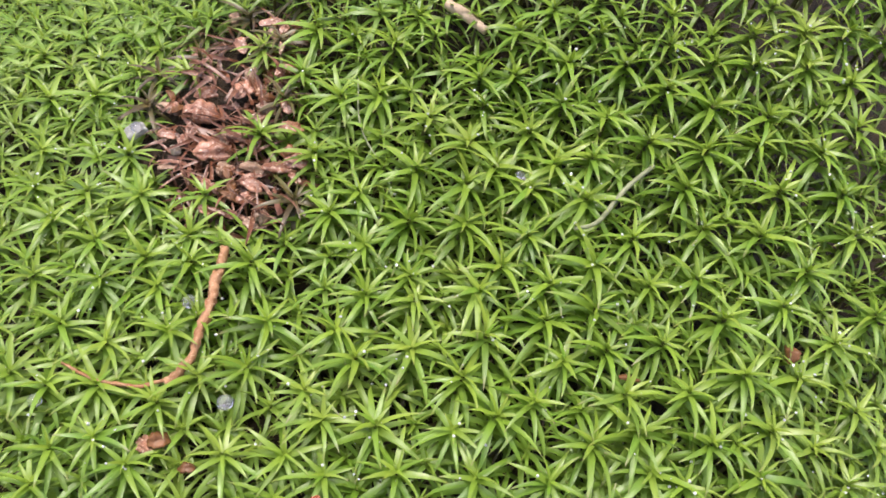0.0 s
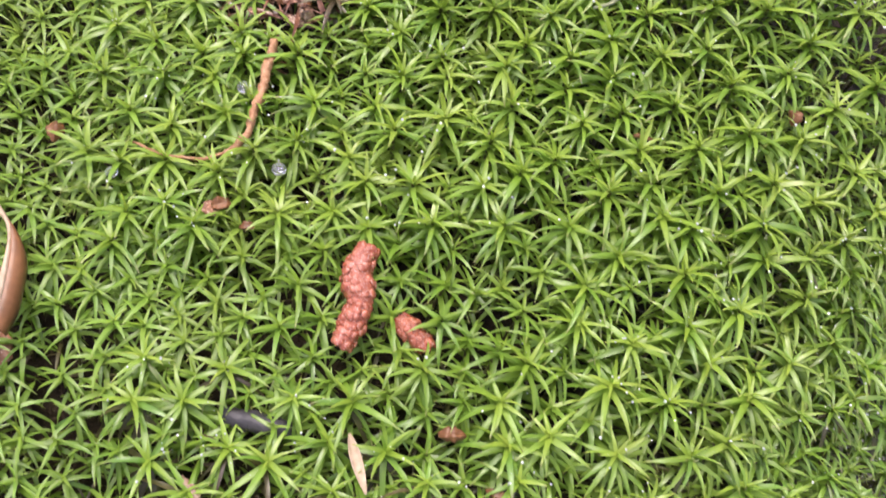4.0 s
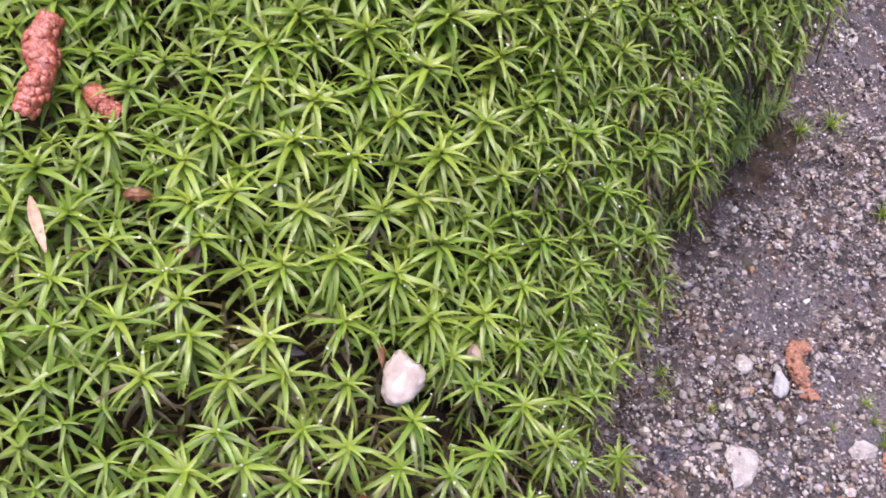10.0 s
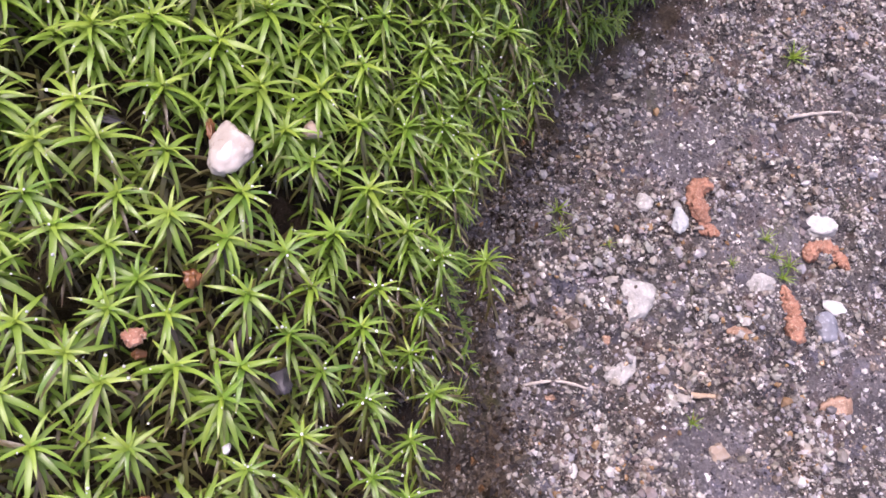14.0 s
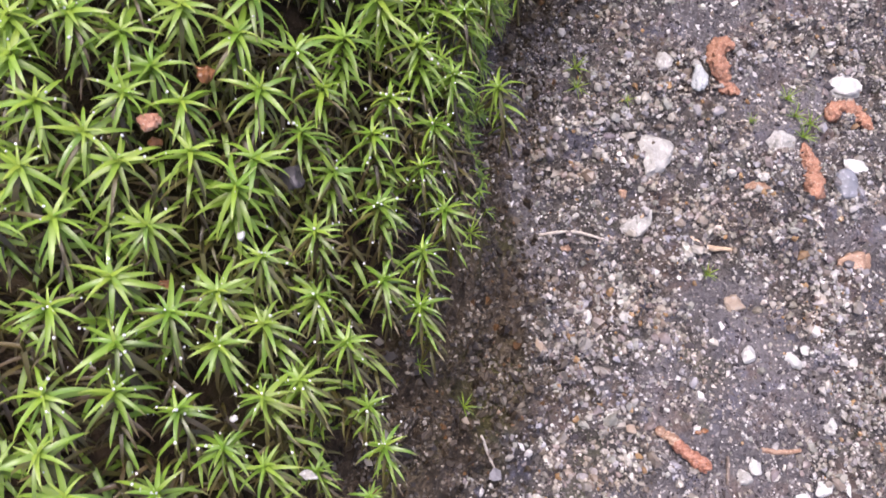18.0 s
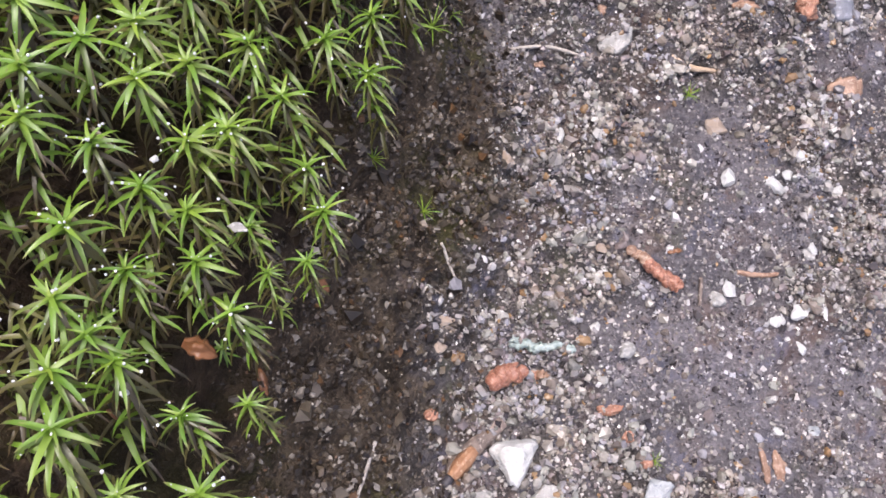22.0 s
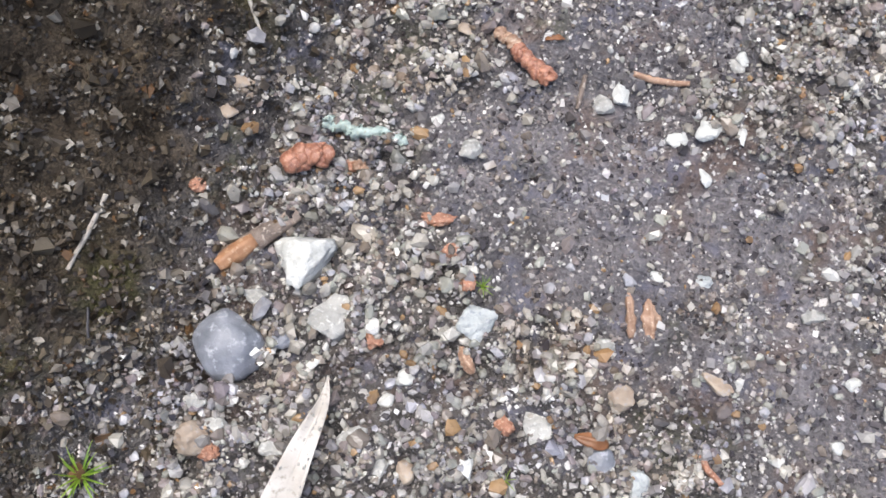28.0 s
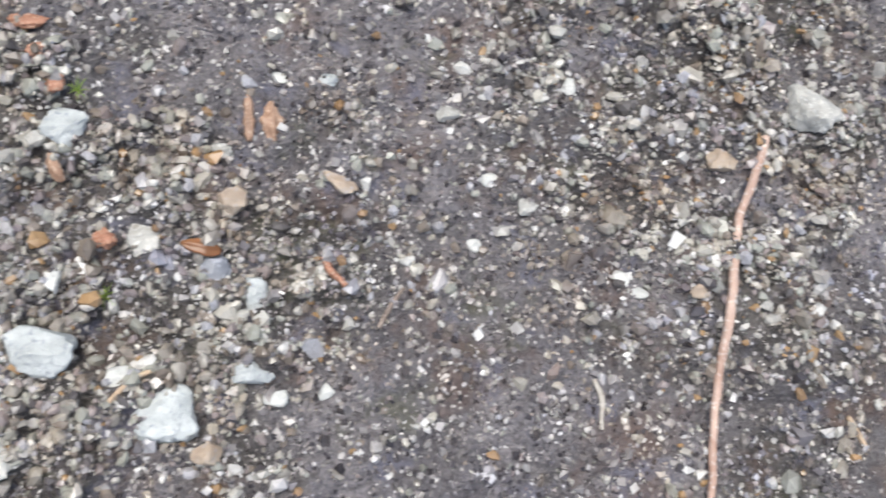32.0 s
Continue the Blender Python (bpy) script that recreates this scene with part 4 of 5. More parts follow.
def drop(material, label, x, y, dx, dy, dz, turn, moss=False):
    """A drop of water held between the shoots: round above, flattened below."""
    bm = bmesh.new()
    bmesh.ops.create_icosphere(bm, subdivisions=4, radius=1.0)
    vs = [(v.co.x * dx / 2 * MM, v.co.y * dy / 2 * MM, v.co.z * dz / 2 * (1.0 if v.co.z > 0 else 0.7) * MM) for v in bm.verts]
    me = mesh_of("drop", vs, [tuple(v.index for v in f.verts) for f in bm.faces], material)
    bm.free()
    ob = new("water_drop", me)
    ob.matrix_basis = pose(x * MM, y * MM, (base_z(x, y, moss) + 1.8) * MM, 0, 0, turn)
    return tagged(ob, label, "water drop", "drops on the moss")


def tuft(material, label, x, y, dx, dy, dz, turn):
    r = random.Random(seed())
    ob = thing("moss_tuft", label, "moss", Vector((x * MM, y * MM, (base_z(x, y, False) + 0.6) * MM)), "small moss tufts")
    size = max(dx, dy)
    count = 30 if size > 9 else 15
    for i in range(count):
        q = i / (count - 1)
        m = turned(i * 2.39996 + r.uniform(-0.3, 0.3), radians(r.uniform(-8, 26))) @ sized(size * r.uniform(0.42, 0.62))
        part("leaf", TUFT_LEAVES[min(5, int(q * 4.5 + r.uniform(0, 1)))], ob, m)
    return ob


def curve_points(points, steps):
    """A smooth line through points given in mm."""
    p = [Vector(q) for q in points]
    p = [p[0] * 2 - p[1]] + p + [p[-1] * 2 - p[-2]]
    out = []
    for i in range(1, len(p) - 2):
        for k in range(steps):
            t = k / steps
            a, b, c, d = p[i - 1], p[i], p[i + 1], p[i + 2]
            out.append(0.5 * (2 * b + (c - a) * t + (2 * a - 5 * b + 4 * c - d) * t * t + (3 * b - a - 3 * c + d) * t ** 3))
    return out + [p[-2]]


def laid(points, lift, moss):
    """Points in plan, laid on the moss or on the ground."""
    return [Vector((x, y, base_z(x, y, moss) + lift)) for x, y in points]


def tube(line, radius, sides=8):
    """Vertices (metres) and faces of a tube; radius(u, a) in mm."""
    vs, fs = [], []
    n = len(line)
    for i, p in enumerate(line):
        d = (line[min(i + 1, n - 1)] - line[max(i - 1, 0)]).normalized()
        side = d.cross(Vector((0, 0, 1))).normalized()
        up = side.cross(d)
        for k in range(sides):
            a = 2 * math.pi * k / sides
            w = radius(i / (n - 1), a)
            vs.append((p + (side * math.cos(a) + up * math.sin(a)) * w) * MM)
    for i in range(n - 1):
        for k in range(sides):
            a, b = i * sides + k, i * sides + (k + 1) % sides
            fs.append((a, b, b + sides, a + sides))
    fs += [tuple(range(sides))[::-1], tuple(range((n - 1) * sides, n * sides))]
    return vs, fs


def strand(material, label, category, points, radius, moss):
    """A twig, fibre or strand with knots and uneven thickness."""
    s = seed()
    if moss and material in (TWIG, GREY_FIBRE):
        radius *= 0.82 if material is TWIG else 0.5
    sink = 3.9 if material is DARK_BARK and moss else -0.7 if material is STICK else 0.0
    if category == "catkin":
        radius, sink = radius * 0.72, 1.2
    line = curve_points(laid(points, radius * 0.7 + (1.2 if moss else 0.0) - sink, moss), 10)
    knot = {TWIG: 0.8, STICK: 0.22, LICHEN: 0.9, STRAW: 0.3, GREY_FIBRE: 0.35}.get(material, 0.25) + (0.5 if category == "catkin" else 0.0)
    line = [p + Vector((noise.noise(p * 0.35 + Vector((s, 0, 0))), noise.noise(p * 0.35 + Vector((0, s, 0))), 0)) * radius * knot * 1.5 for p in line]
    width = lambda u, a: radius * (0.75 + 0.25 * math.sin(math.pi * min(1, u + 0.12))) * (1 + knot * noise.noise(Vector((u * 26 + s, math.cos(a) * 1.2, math.sin(a) * 1.2))))
    v, f = tube(line, width, 10)
    ob = new(category, mesh_of(category, v, f, material))
    tagged(ob, label, category, "plant scraps on the moss" if moss else "plant scraps on the ground")
    if material is LICHEN:
        r = random.Random(s)
        for i in range(1, len(line) - 1):
            p = line[i]
            out = Vector((r.uniform(-1, 1), r.uniform(-1, 1), r.uniform(0.0, 0.4))).normalized() * radius * r.uniform(0.6, 1.5)
            lv, lf = tube([p, p + out * 0.6 + Vector((r.uniform(-0.3, 0.3), r.uniform(-0.3, 0.3), 0.1)), p + out], lambda u, a: radius * (0.42 + 0.25 * math.sin(3 * a) - 0.3 * u), 7)
            part("lobe", mesh_of("lobe", lv, lf, material), ob)
    return ob


def bark_curl(label, points, start, end, hook=0.0):
    """A thick crumbly curl of rotten bark, lying along a bent line; half widths at its two ends."""
    s = seed()
    line = curve_points(laid(points, 0.9, False), 16)
    n = len(line)
    vs, fs, sides = [], [], 26
    for i, p in enumerate(line):
        u = i / (n - 1)
        d = (line[min(i + 1, n - 1)] - line[max(i - 1, 0)]).normalized()
        side = d.cross(Vector((0, 0, 1))).normalized()
        up = side.cross(d)
        w = (start + (end - start) * u) * min(1.0, 0.35 + 5 * u, 0.35 + 5 * (1 - u))
        for k in range(sides):
            a = 2 * math.pi * k / sides
            q = Vector((u * 9 + s, math.cos(a), math.sin(a)))
            lump = 1 + 0.5 * noise.noise(q * 1.1) + 0.6 * noise.noise(q * 3.1) + 0.5 * abs(noise.noise(q * 6.5)) - 0.15 + 0.25 * noise.noise(q * 12)
            vs.append((p + (side * math.cos(a) + up * (0.75 * math.sin(a))) * w * lump + Vector((0, 0, hook * u * u))) * MM)
    for i in range(n - 1):
        for k in range(sides):
            a, b = i * sides + k, i * sides + (k + 1) % sides
            fs.append((a, b, b + sides, a + sides))
    fs += [tuple(range(sides))[::-1], tuple(range((n - 1) * sides, n * sides))]
    return tagged(new("bark_curl", mesh_of("bark_curl", vs, fs, ORANGE)), label, "bark", "plant scraps on the ground")


def scale_mesh():
    """One cone scale, 1 mm: a rounded knob with a blunt lip, lying along x."""
    bm = bmesh.new()
    bmesh.ops.create_icosphere(bm, subdivisions=2, radius=1.0)
    vs = [((v.co.x * 0.6 + 0.3) * MM, v.co.y * (0.66 - 0.2 * v.co.x * v.co.x) * MM, (v.co.z * 0.30 + 0.06 * v.co.x - 0.14 * v.co.y * v.co.y) * MM) for v in bm.verts]
    fs = [tuple(v.index for v in f.verts) for f in bm.faces]
    bm.free()
    return mesh_of("scale", vs, fs, CONE)


SCALE_MESH = scale_mesh()
WET_SCALE = SCALE_MESH.copy()
WET_SCALE.materials[0] = WET_CONE
PALE_SCALE = SCALE_MESH.copy()
PALE_SCALE.materials[0] = HUSK


def cone(label, points, radius, moss):
    """A little cone or catkin: a core and rows of overlapping scales."""
    r = random.Random(seed())
    line = curve_points(laid(points, radius * 0.75 + (-3.8 if "short" in label else 0.0 if moss else 0), moss), 8)
    ob = thing("catkin", label, "catkin", line[0] * MM, "fallen catkins")
    back_to = Matrix.Translation(-line[0] * MM)
    swell = 0.5 if "pale end" in label else 0.0
    taper = lambda u: (1 - swell + 1.2 * swell * u) * (0.55 + 0.5 * math.sin(math.pi * min(1, 0.15 + 0.8 * u))) * (1 - 0.28 * math.exp(-((u - 0.55) / 0.1) ** 2))
    v, f = tube(line, lambda u, a: radius * (0.88 if moss else 0.62) * taper(u), 10)
    part("core", mesh_of("core", v, f, WET_CONE if moss else BROWN_LEAF), ob, back_to, "dark brown core")
    bald = 0.34 if "pale end" in label else 0.0
    total = sum((b - a).length for a, b in zip(line, line[1:]))
    pitch, run, gone, row = radius * (0.31 if moss else 0.42), 0.0, 0.0, 0
    for i in range(len(line) - 1):
        d = line[i + 1] - line[i]
        while gone <= run + d.length:
            q = gone / total
            p = line[i] + d * max(0.0, (gone - run) / d.length)
            along = d.normalized()
            side = along.cross(Vector((0, 0, 1))).normalized()
            up = side.cross(along)
            ring = 11 if moss else 9
            for k in range(ring):
                a = 2 * math.pi * (k + 0.5 * (row % 2)) / ring + r.uniform(-0.3, 0.3)
                n = side * math.cos(a) + up * math.sin(a)
                if n.z < -0.35 or r.random() < (0.3 if q < bald else 0.05):
                    continue
                t = n.cross(along)
                m = Matrix((along.to_tuple() + (0,), t.to_tuple() + (0,), n.to_tuple() + (0,), (0, 0, 0, 1))).transposed()
                m = Matrix.Translation((p + n * radius * (0.8 * r.uniform(0.86, 1.1) if moss else 0.62) * taper(q)) * MM) @ m @ Matrix.Rotation(radians(-r.uniform(-8, 8) - (0 if moss else 9)), 4, "Y") @ Matrix.Rotation(radians(r.uniform(-18, 18)), 4, "X")
                part("scale", PALE_SCALE if q < bald else WET_SCALE if moss else SCALE_MESH, ob, back_to @ m @ sized(radius * (0.46 if moss else 0.7) * r.uniform(0.6, 1.35)))
            gone += pitch
            row += 1
        run += d.length
    return ob


def blade(line, half, curl, thick, cross=6, ruffle=0.0):
    """A leaf blade along a line: half(u) its half width, curl(u) its fold in degrees; two skins and a rim."""
    n = len(line)
    top, low = [], []
    for i, p in enumerate(line):
        u = i / (n - 1)
        d = (line[min(i + 1, n - 1)] - line[max(i - 1, 0)]).normalized()
        side = d.cross(Vector((0, 0, 1))).normalized()
        up = side.cross(d)
        for j in range(cross + 1):
            s = 2 * j / cross - 1
            a = radians(curl(u)) * abs(s)
            q = p + side * s * half(u) * math.cos(a) + up * (abs(s) * half(u) * math.sin(a) + ruffle * math.sin(17 * u + 4 * s))
            top.append((q + up * thick / 2) * MM)
            low.append((q - up * thick / 2) * MM)
    k, fs = len(top), []
    w = cross + 1
    for i in range(n - 1):
        for j in range(cross):
            a = i * w + j
            fs += [(a, a + 1, a + w + 1, a + w), (k + a, k + a + w, k + a + w + 1, k + a + 1)]
        a, b = i * w, i * w + cross
        fs += [(a, a + w, k + a + w, k + a), (b, k + b, k + b + w, b + w)]
    for j in range(cross):
        b = (n - 1) * w + j
        fs += [(j, k + j, k + j + 1, j + 1), (b, b + 1, k + b + 1, k + b)]
    return top + low, fs


def needle(label, points, radius, moss):
    line = curve_points(laid(points, 2.2, moss), 8)
    v, f = blade(line, lambda u: radius * max(0.05, math.sin(math.pi * (0.03 + 0.94 * u)) ** 0.8), lambda u: 35, 0.25)
    return tagged(new("dry_needle", mesh_of("dry_needle", v, f, STRAW)), label, "leaf", "plant scraps on the moss")


def seed_wing(label, points, radius, moss):
    line = curve_points(laid(points, 1.3, moss), 8)
    ob = thing("winged_seed", label, "seed", line[0] * MM, "plant scraps on the ground")
    at = Matrix.Translation(-line[0] * MM)
    v, f = blade(line, lambda u: 1.25 * radius * (1 - 0.55 * u) * max(0.15, min(1, u * 7)) ** 0.5, lambda u: -38 + 10 * u, 0.5, ruffle=0.12)
    part("wing", mesh_of("wing", v, f, WING), ob, at)
    body = line[: int(len(line) * 0.55)]
    v, f = tube([p + Vector((0, 0, 0.25)) for p in body], lambda u, a: radius * (0.22 + 0.52 * math.sin(math.pi * (0.10 + 0.72 * u)) ** 0.7) * (1 + 0.10 * math.sin(5 * a) + 0.08 * math.sin(9 * a + 5 * u)) * (0.72 if math.sin(a) > 0 else 1.0), 20)
    part("seed", mesh_of("seed", v, f, SEED), ob, at, "orange-brown ribbed seed")
    tip = [line[0] - Vector((0, 0, 0.5)) + (line[0] - line[3]) * k for k in (1.0, 0.7, 0.2, -0.4)]
    v, f = tube(tip, lambda u, a: radius * (0.1 + 0.34 * math.sin(math.pi * (0.1 + 0.8 * u)) ** 0.7), 10)
    part("tip", mesh_of("tip", v, f, DARK_BARK), ob, at, "black charred tip")
    return ob


def pale_leaf(label, points, radius, moss):
    line = curve_points(laid(points, 1.6, moss), 9)
    line = [p + Vector((0, 0, 3.0 * math.sin(math.pi * i / (len(line) - 1)))) for i, p in enumerate(line)]
    ob = thing("dry_leaf", label, "leaf", line[0] * MM, "plant scraps on the ground")
    at = Matrix.Translation(-line[0] * MM)
    half = lambda u: radius * (0.03 + 0.60 * min(1, u / 0.55) ** 1.25 + 0.36 * float(smoothstep(0.60, 0.66, u)))
    v, f = blade(line, half, lambda u: 24 - 18 * u, 0.35, 8, 0.15)
    part("blade", mesh_of("blade", v, f, DRY_LEAF), ob, at)
    v, f = tube([p + Vector((0, 0, 0.12)) for p in line], lambda u, a: 0.12 + 0.09 * u, 6)
    part("midrib", mesh_of("midrib", v, f, DRY_LEAF), ob, at)
    r = random.Random(seed())
    for _ in range(46):
        u = r.uniform(0.15, 0.97)
        k = int(u * (len(line) - 1))
        d = (line[k + 1] - line[k]).normalized()
        s = d.cross(Vector((0, 0, 1))).normalized()
        q = r.uniform(-0.8, 0.8)
        a = radians(24 - 18 * u)
        up = s.cross(d)
        c = line[k] + s * q * half(u) * math.cos(a) + up * (abs(q) * half(u) * math.sin(a) + 0.19 + 0.15 * math.sin(17 * u + 4 * q))
        size = r.uniform(0.12, 0.42)
        v, f = tube([c - d * size, c, c + d * size * 0.8], lambda u, a: size * (0.35 + 0.35 * math.sin(math.pi * u)) if abs(math.sin(a)) < 0.2 else 0.05, 6)
        part("speck", mesh_of("speck", v, f, GREY_STONE), ob, at)
    return ob


def curled_leaf(label, points, radius, moss):
    """A brown leaf on edge: a pale rolled rim above, the brown face falling away from it."""
    rim = curve_points(laid(points, 4.5, moss), 8)
    ob = thing("curled_leaf", label, "leaf", rim[0] * MM, "plant scraps on the moss")
    at = Matrix.Translation(-rim[0] * MM)
    n = len(rim)
    top, low = [], []
    for i, p in enumerate(rim):
        u = i / (n - 1)
        w = 2.9 * float(smoothstep(0.35, 0.65, u)) * (1 - 0.25 * float(smoothstep(0.85, 1.0, u))) + 0.6
        for j in range(7):
            s = j / 6
            q = p + Vector((0.75 * w * math.sin(s * 1.7), -0.12 * w * s, -0.95 * w * s * s + 0.3 * s))
            top.append((q + Vector((0.12, 0, 0.12))) * MM)
            low.append((q - Vector((0.12, 0, 0.12))) * MM)
    fs, k = [], len(top)
    for i in range(n - 1):
        for j in range(6):
            a = i * 7 + j
            fs += [(a, a + 7, a + 8, a + 1), (k + a, k + a + 1, k + a + 8, k + a + 7)]
        fs += [(i * 7, k + i * 7, k + i * 7 + 7, i * 7 + 7), (i * 7 + 6, i * 7 + 13, k + i * 7 + 13, k + i * 7 + 6)]
    part("blade", mesh_of("blade", top + low, fs, BROWN_LEAF), ob, at)
    v, f = tube(rim, lambda u, a: 0.55 * (0.8 + 0.3 * math.sin(9 * u)), 8)
    part("rim", mesh_of("rim", v, f, STRAW), ob, at, "pale tan rolled rim")
    return ob


# stones on the ground
pebble(WHITE_STONE, "white angular quartz chip lying on the grit", -32.6, -45.4, 9.8, 10.4, 6.0, 6, taper=0.66)
pebble(BLUE_STONE, "smooth blue-grey pebble lying on the grit", -37.5, -62.2, 11.0, 11.5, 7.6, 26, taper=-0.12)
pebble(GREY_STONE, "rough grey stone half sunk in the grit", -24.7, -51.9, 8.1, 7.8, 4.4, 22, taper=-0.35)
pebble(GREY_STONE, "small grey stone beside the smooth pebble", -36.8, -53.6, 4.1, 3.3, 2.0, 22)
pebble(BLUE_STONE, "small blue-grey stone beside the smooth pebble", -30.4, -58.2, 4.5, 3.2, 2.0, 22)
pebble(PALE_STONE, "pale greenish grey stone in the grit", -3.6, -44.7, 6.6, 6.0, 2.9, 22)
pebble(WHITE_STONE, "small white oval chip on the grit", 4.6, 0.7, 2.9, 4.5, 1.8, 12)
pebble(GREY_STONE, "pale grey chip on the grit", 2.6, -1.9, 4.2, 3.7, 2.3, 22)
pebble(WHITE_STONE, "white crumbly chip on the grit", 16.2, -3.6, 3.8, 2.7, 1.7, 22)
pebble(WHITE_STONE, "white crumbly chip on the grit", 20.1, -0.7, 4.8, 3.6, 2.2, 22)
pebble(WHITE_STONE, "narrow white chip on the grit", 25.5, 1.1, 1.8, 4.3, 1.1, 22)
pebble(WHITE_STONE, "narrow white chip on the grit", 22.6, -7.5, 2.0, 3.5, 1.1, 57)
pebble(TAN_STONE, "brown rounded pebble in the grit", -36.4, -76.8, 5.7, 5.5, 3.3, 22)
pebble(GREY_STONE, "pale grey oblong stone in the grit", 11.7, -54.9, 5.0, 7.0, 3.0, 22)
pebble(BLUE_STONE, "dark blue-grey stone in the grit", 22.7, -56.9, 4.5, 4.7, 2.3, 22)
pebble(TAN_STONE, "cream-coloured rounded stone in the grit", 21.6, -46.7, 4.4, 4.1, 2.5, 22)
pebble(TAN_STONE, "cream-coloured oblong pebble on the grit", 35.5, -38.9, 5.9, 2.6, 1.9, -13)
pebble(PALE_STONE, "pale oblong stone with a tan end", 28.8, -58.3, 4.3, 5.7, 2.6, 22)
pebble(WHITE_STONE, "small white chip on the grit", 48.9, -39.9, 2.0, 2.0, 1.1, 22)
pebble(WHITE_STONE, "small white chip on the grit", 57.1, -40.5, 2.4, 2.2, 1.3, 22)
pebble(TAN_STONE, "tan pebble near the foot of the bank", -53.5, -23.2, 4.6, 2.6, 1.5, 22)
pebble(TAN_STONE, "brown pebble near the foot of the bank", -52.9, -28.5, 3.5, 2.9, 1.7, 22)
pebble(GREY_STONE, "olive-grey pebble in the grit", -41.1, -17.8, 2.5, 3.3, 1.5, 22)
pebble(WHITE_STONE, "white chip on the grit", -10.1, -56.5, 3.2, 2.5, 1.5, 22)
pebble(GREY_STONE, "grey chip on the grit", -34.2, -73.9, 3.6, 2.4, 1.4, 22)
pebble(GREY_STONE, "grey chip on the grit", -38.2, -72.2, 3.8, 3.1, 1.9, 22)
pebble(TAN_STONE, "reddish pebble in the grit", -23.7, 2.2, 2.6, 2.4, 1.4, 22)
pebble(WHITE_STONE, "white chip on the grit", -21.8, -15.2, 2.5, 2.8, 1.5, 22)
pebble(WHITE_STONE, "white chip on the grit", -15.8, 8.6, 1.6, 1.4, 0.9, 22)
pebble(PALE_STONE, "pale chip on the grit", 27.9, -24.1, 4.4, 2.5, 1.5, 22)
pebble(WHITE_STONE, "white chip on the grit", 21.0, -25.5, 3.8, 1.9, 1.1, -8)
pebble(GREY_STONE, "grey chip on the grit", 17.0, -40.0, 4.5, 2.9, 1.8, 22)
pebble(WHITE_STONE, "white chip on the grit", 56.4, -30.0, 3.4, 2.6, 1.6, 22)
pebble(GREY_STONE, "grey chip on the grit", 46.9, -22.1, 4.0, 3.0, 1.8, 22)
pebble(GREY_STONE, "grey chip on the grit", -15.0, -18.3, 4.0, 3.4, 2.0, 22)
pebble(GREY_STONE, "grey chip on the grit", 10.6, 0.1, 4.0, 3.2, 1.9, 22)
pebble(WHITE_STONE, "white chip on the grit", 22.1, 14.6, 2.6, 3.1, 1.5, 22)
pebble(PALE_STONE, "pale blue-grey stone in the grit", 5.8, -75.0, 9.2, 7.6, 3.8, 23)
pebble(PALE_STONE, "pale bluish white stone with a rough face", 23.6, -77.5, 9.2, 8.3, 5.0, 23)
pebble(GREY_STONE, "pale stone with a tan crust", 5.0, -89.5, 4.9, 7.6, 2.5, 23)
pebble(TAN_STONE, "tan and grey clump of gravel beside the dry leaf", -10.1, -93.6, 6.3, 6.3, 3.8, 23)
pebble(TAN_STONE, "tan pebble in the grit", -5.2, -69.2, 3.0, 3.7, 1.8, 23)
pebble(GREY_STONE, "pale grey pebble in the grit", -9.0, -70.1, 3.3, 3.7, 2.0, 23)
pebble(WHITE_STONE, "white chip on the grit", 3.0, -65.1, 2.5, 4.9, 1.5, 23)
pebble(WHITE_STONE, "white chip on the grit", 0.3, -83.2, 2.5, 2.7, 1.5, 23)
pebble(TAN_STONE, "pale tan pebble in the grit", 30.3, -80.8, 4.3, 3.4, 2.1, 23)
pebble(PALE_STONE, "white angular stone in the grit", 32.0, -68.6, 6.2, 4.8, 2.4, 23)
pebble(WHITE_STONE, "white chip on the grit", 36.6, -71.1, 3.7, 2.4, 1.4, 23)
pebble(WHITE_STONE, "white chip on the grit", 43.3, -68.0, 2.6, 2.6, 1.5, 23)
pebble(WHITE_STONE, "white chip on the grit", 15.8, -74.7, 3.8, 3.2, 2.0, 23)
pebble(GREY_STONE, "grey chip on the grit", -24.3, -73.7, 4.0, 2.6, 1.5, 23)
pebble(GREY_STONE, "grey chip on the grit", -14.3, -68.2, 5.1, 4.3, 1.7, 23)
pebble(WHITE_STONE, "white chip on the grit", -11.6, -60.7, 2.8, 2.4, 1.4, 23)
pebble(GREY_STONE, "grey chip on the grit", 16.9, -92.5, 3.2, 2.7, 1.7, 23)
pebble(GREY_STONE, "grey chip on the grit", -4.0, -100.7, 2.8, 2.8, 1.7, 23)
pebble(GREY_STONE, "rough speckled grey stone on the ground", 103.1, -0.6, 8.9, 9.6, 5.3, 18)
pebble(TAN_STONE, "tan pebble on the ground", 92.0, -36.6, 3.3, 2.7, 1.6, 18)
pebble(WHITE_STONE, "white chip on the ground", 80.9, -37.7, 2.8, 3.0, 1.7, 18)
pebble(WHITE_STONE, "white chip on the ground", 83.8, -39.2, 3.6, 2.0, 1.1, 18)
pebble(TAN_STONE, "tan and white chip by the red stick", 91.2, -14.6, 5.4, 4.3, 2.6, 18)
pebble(GREY_STONE, "grey chip on the ground", 63.0, -32.3, 3.5, 2.9, 1.8, 18)
pebble(WHITE_STONE, "white chip on the ground", 63.8, -11.3, 2.4, 3.3, 1.4, 18)
pebble(WHITE_STONE, "white chip on the ground", 113.9, -43.4, 2.6, 2.1, 1.2, 18)
pebble(GREY_STONE, "grey chip on the ground", 107.9, -14.8, 2.6, 3.0, 1.6, 18)
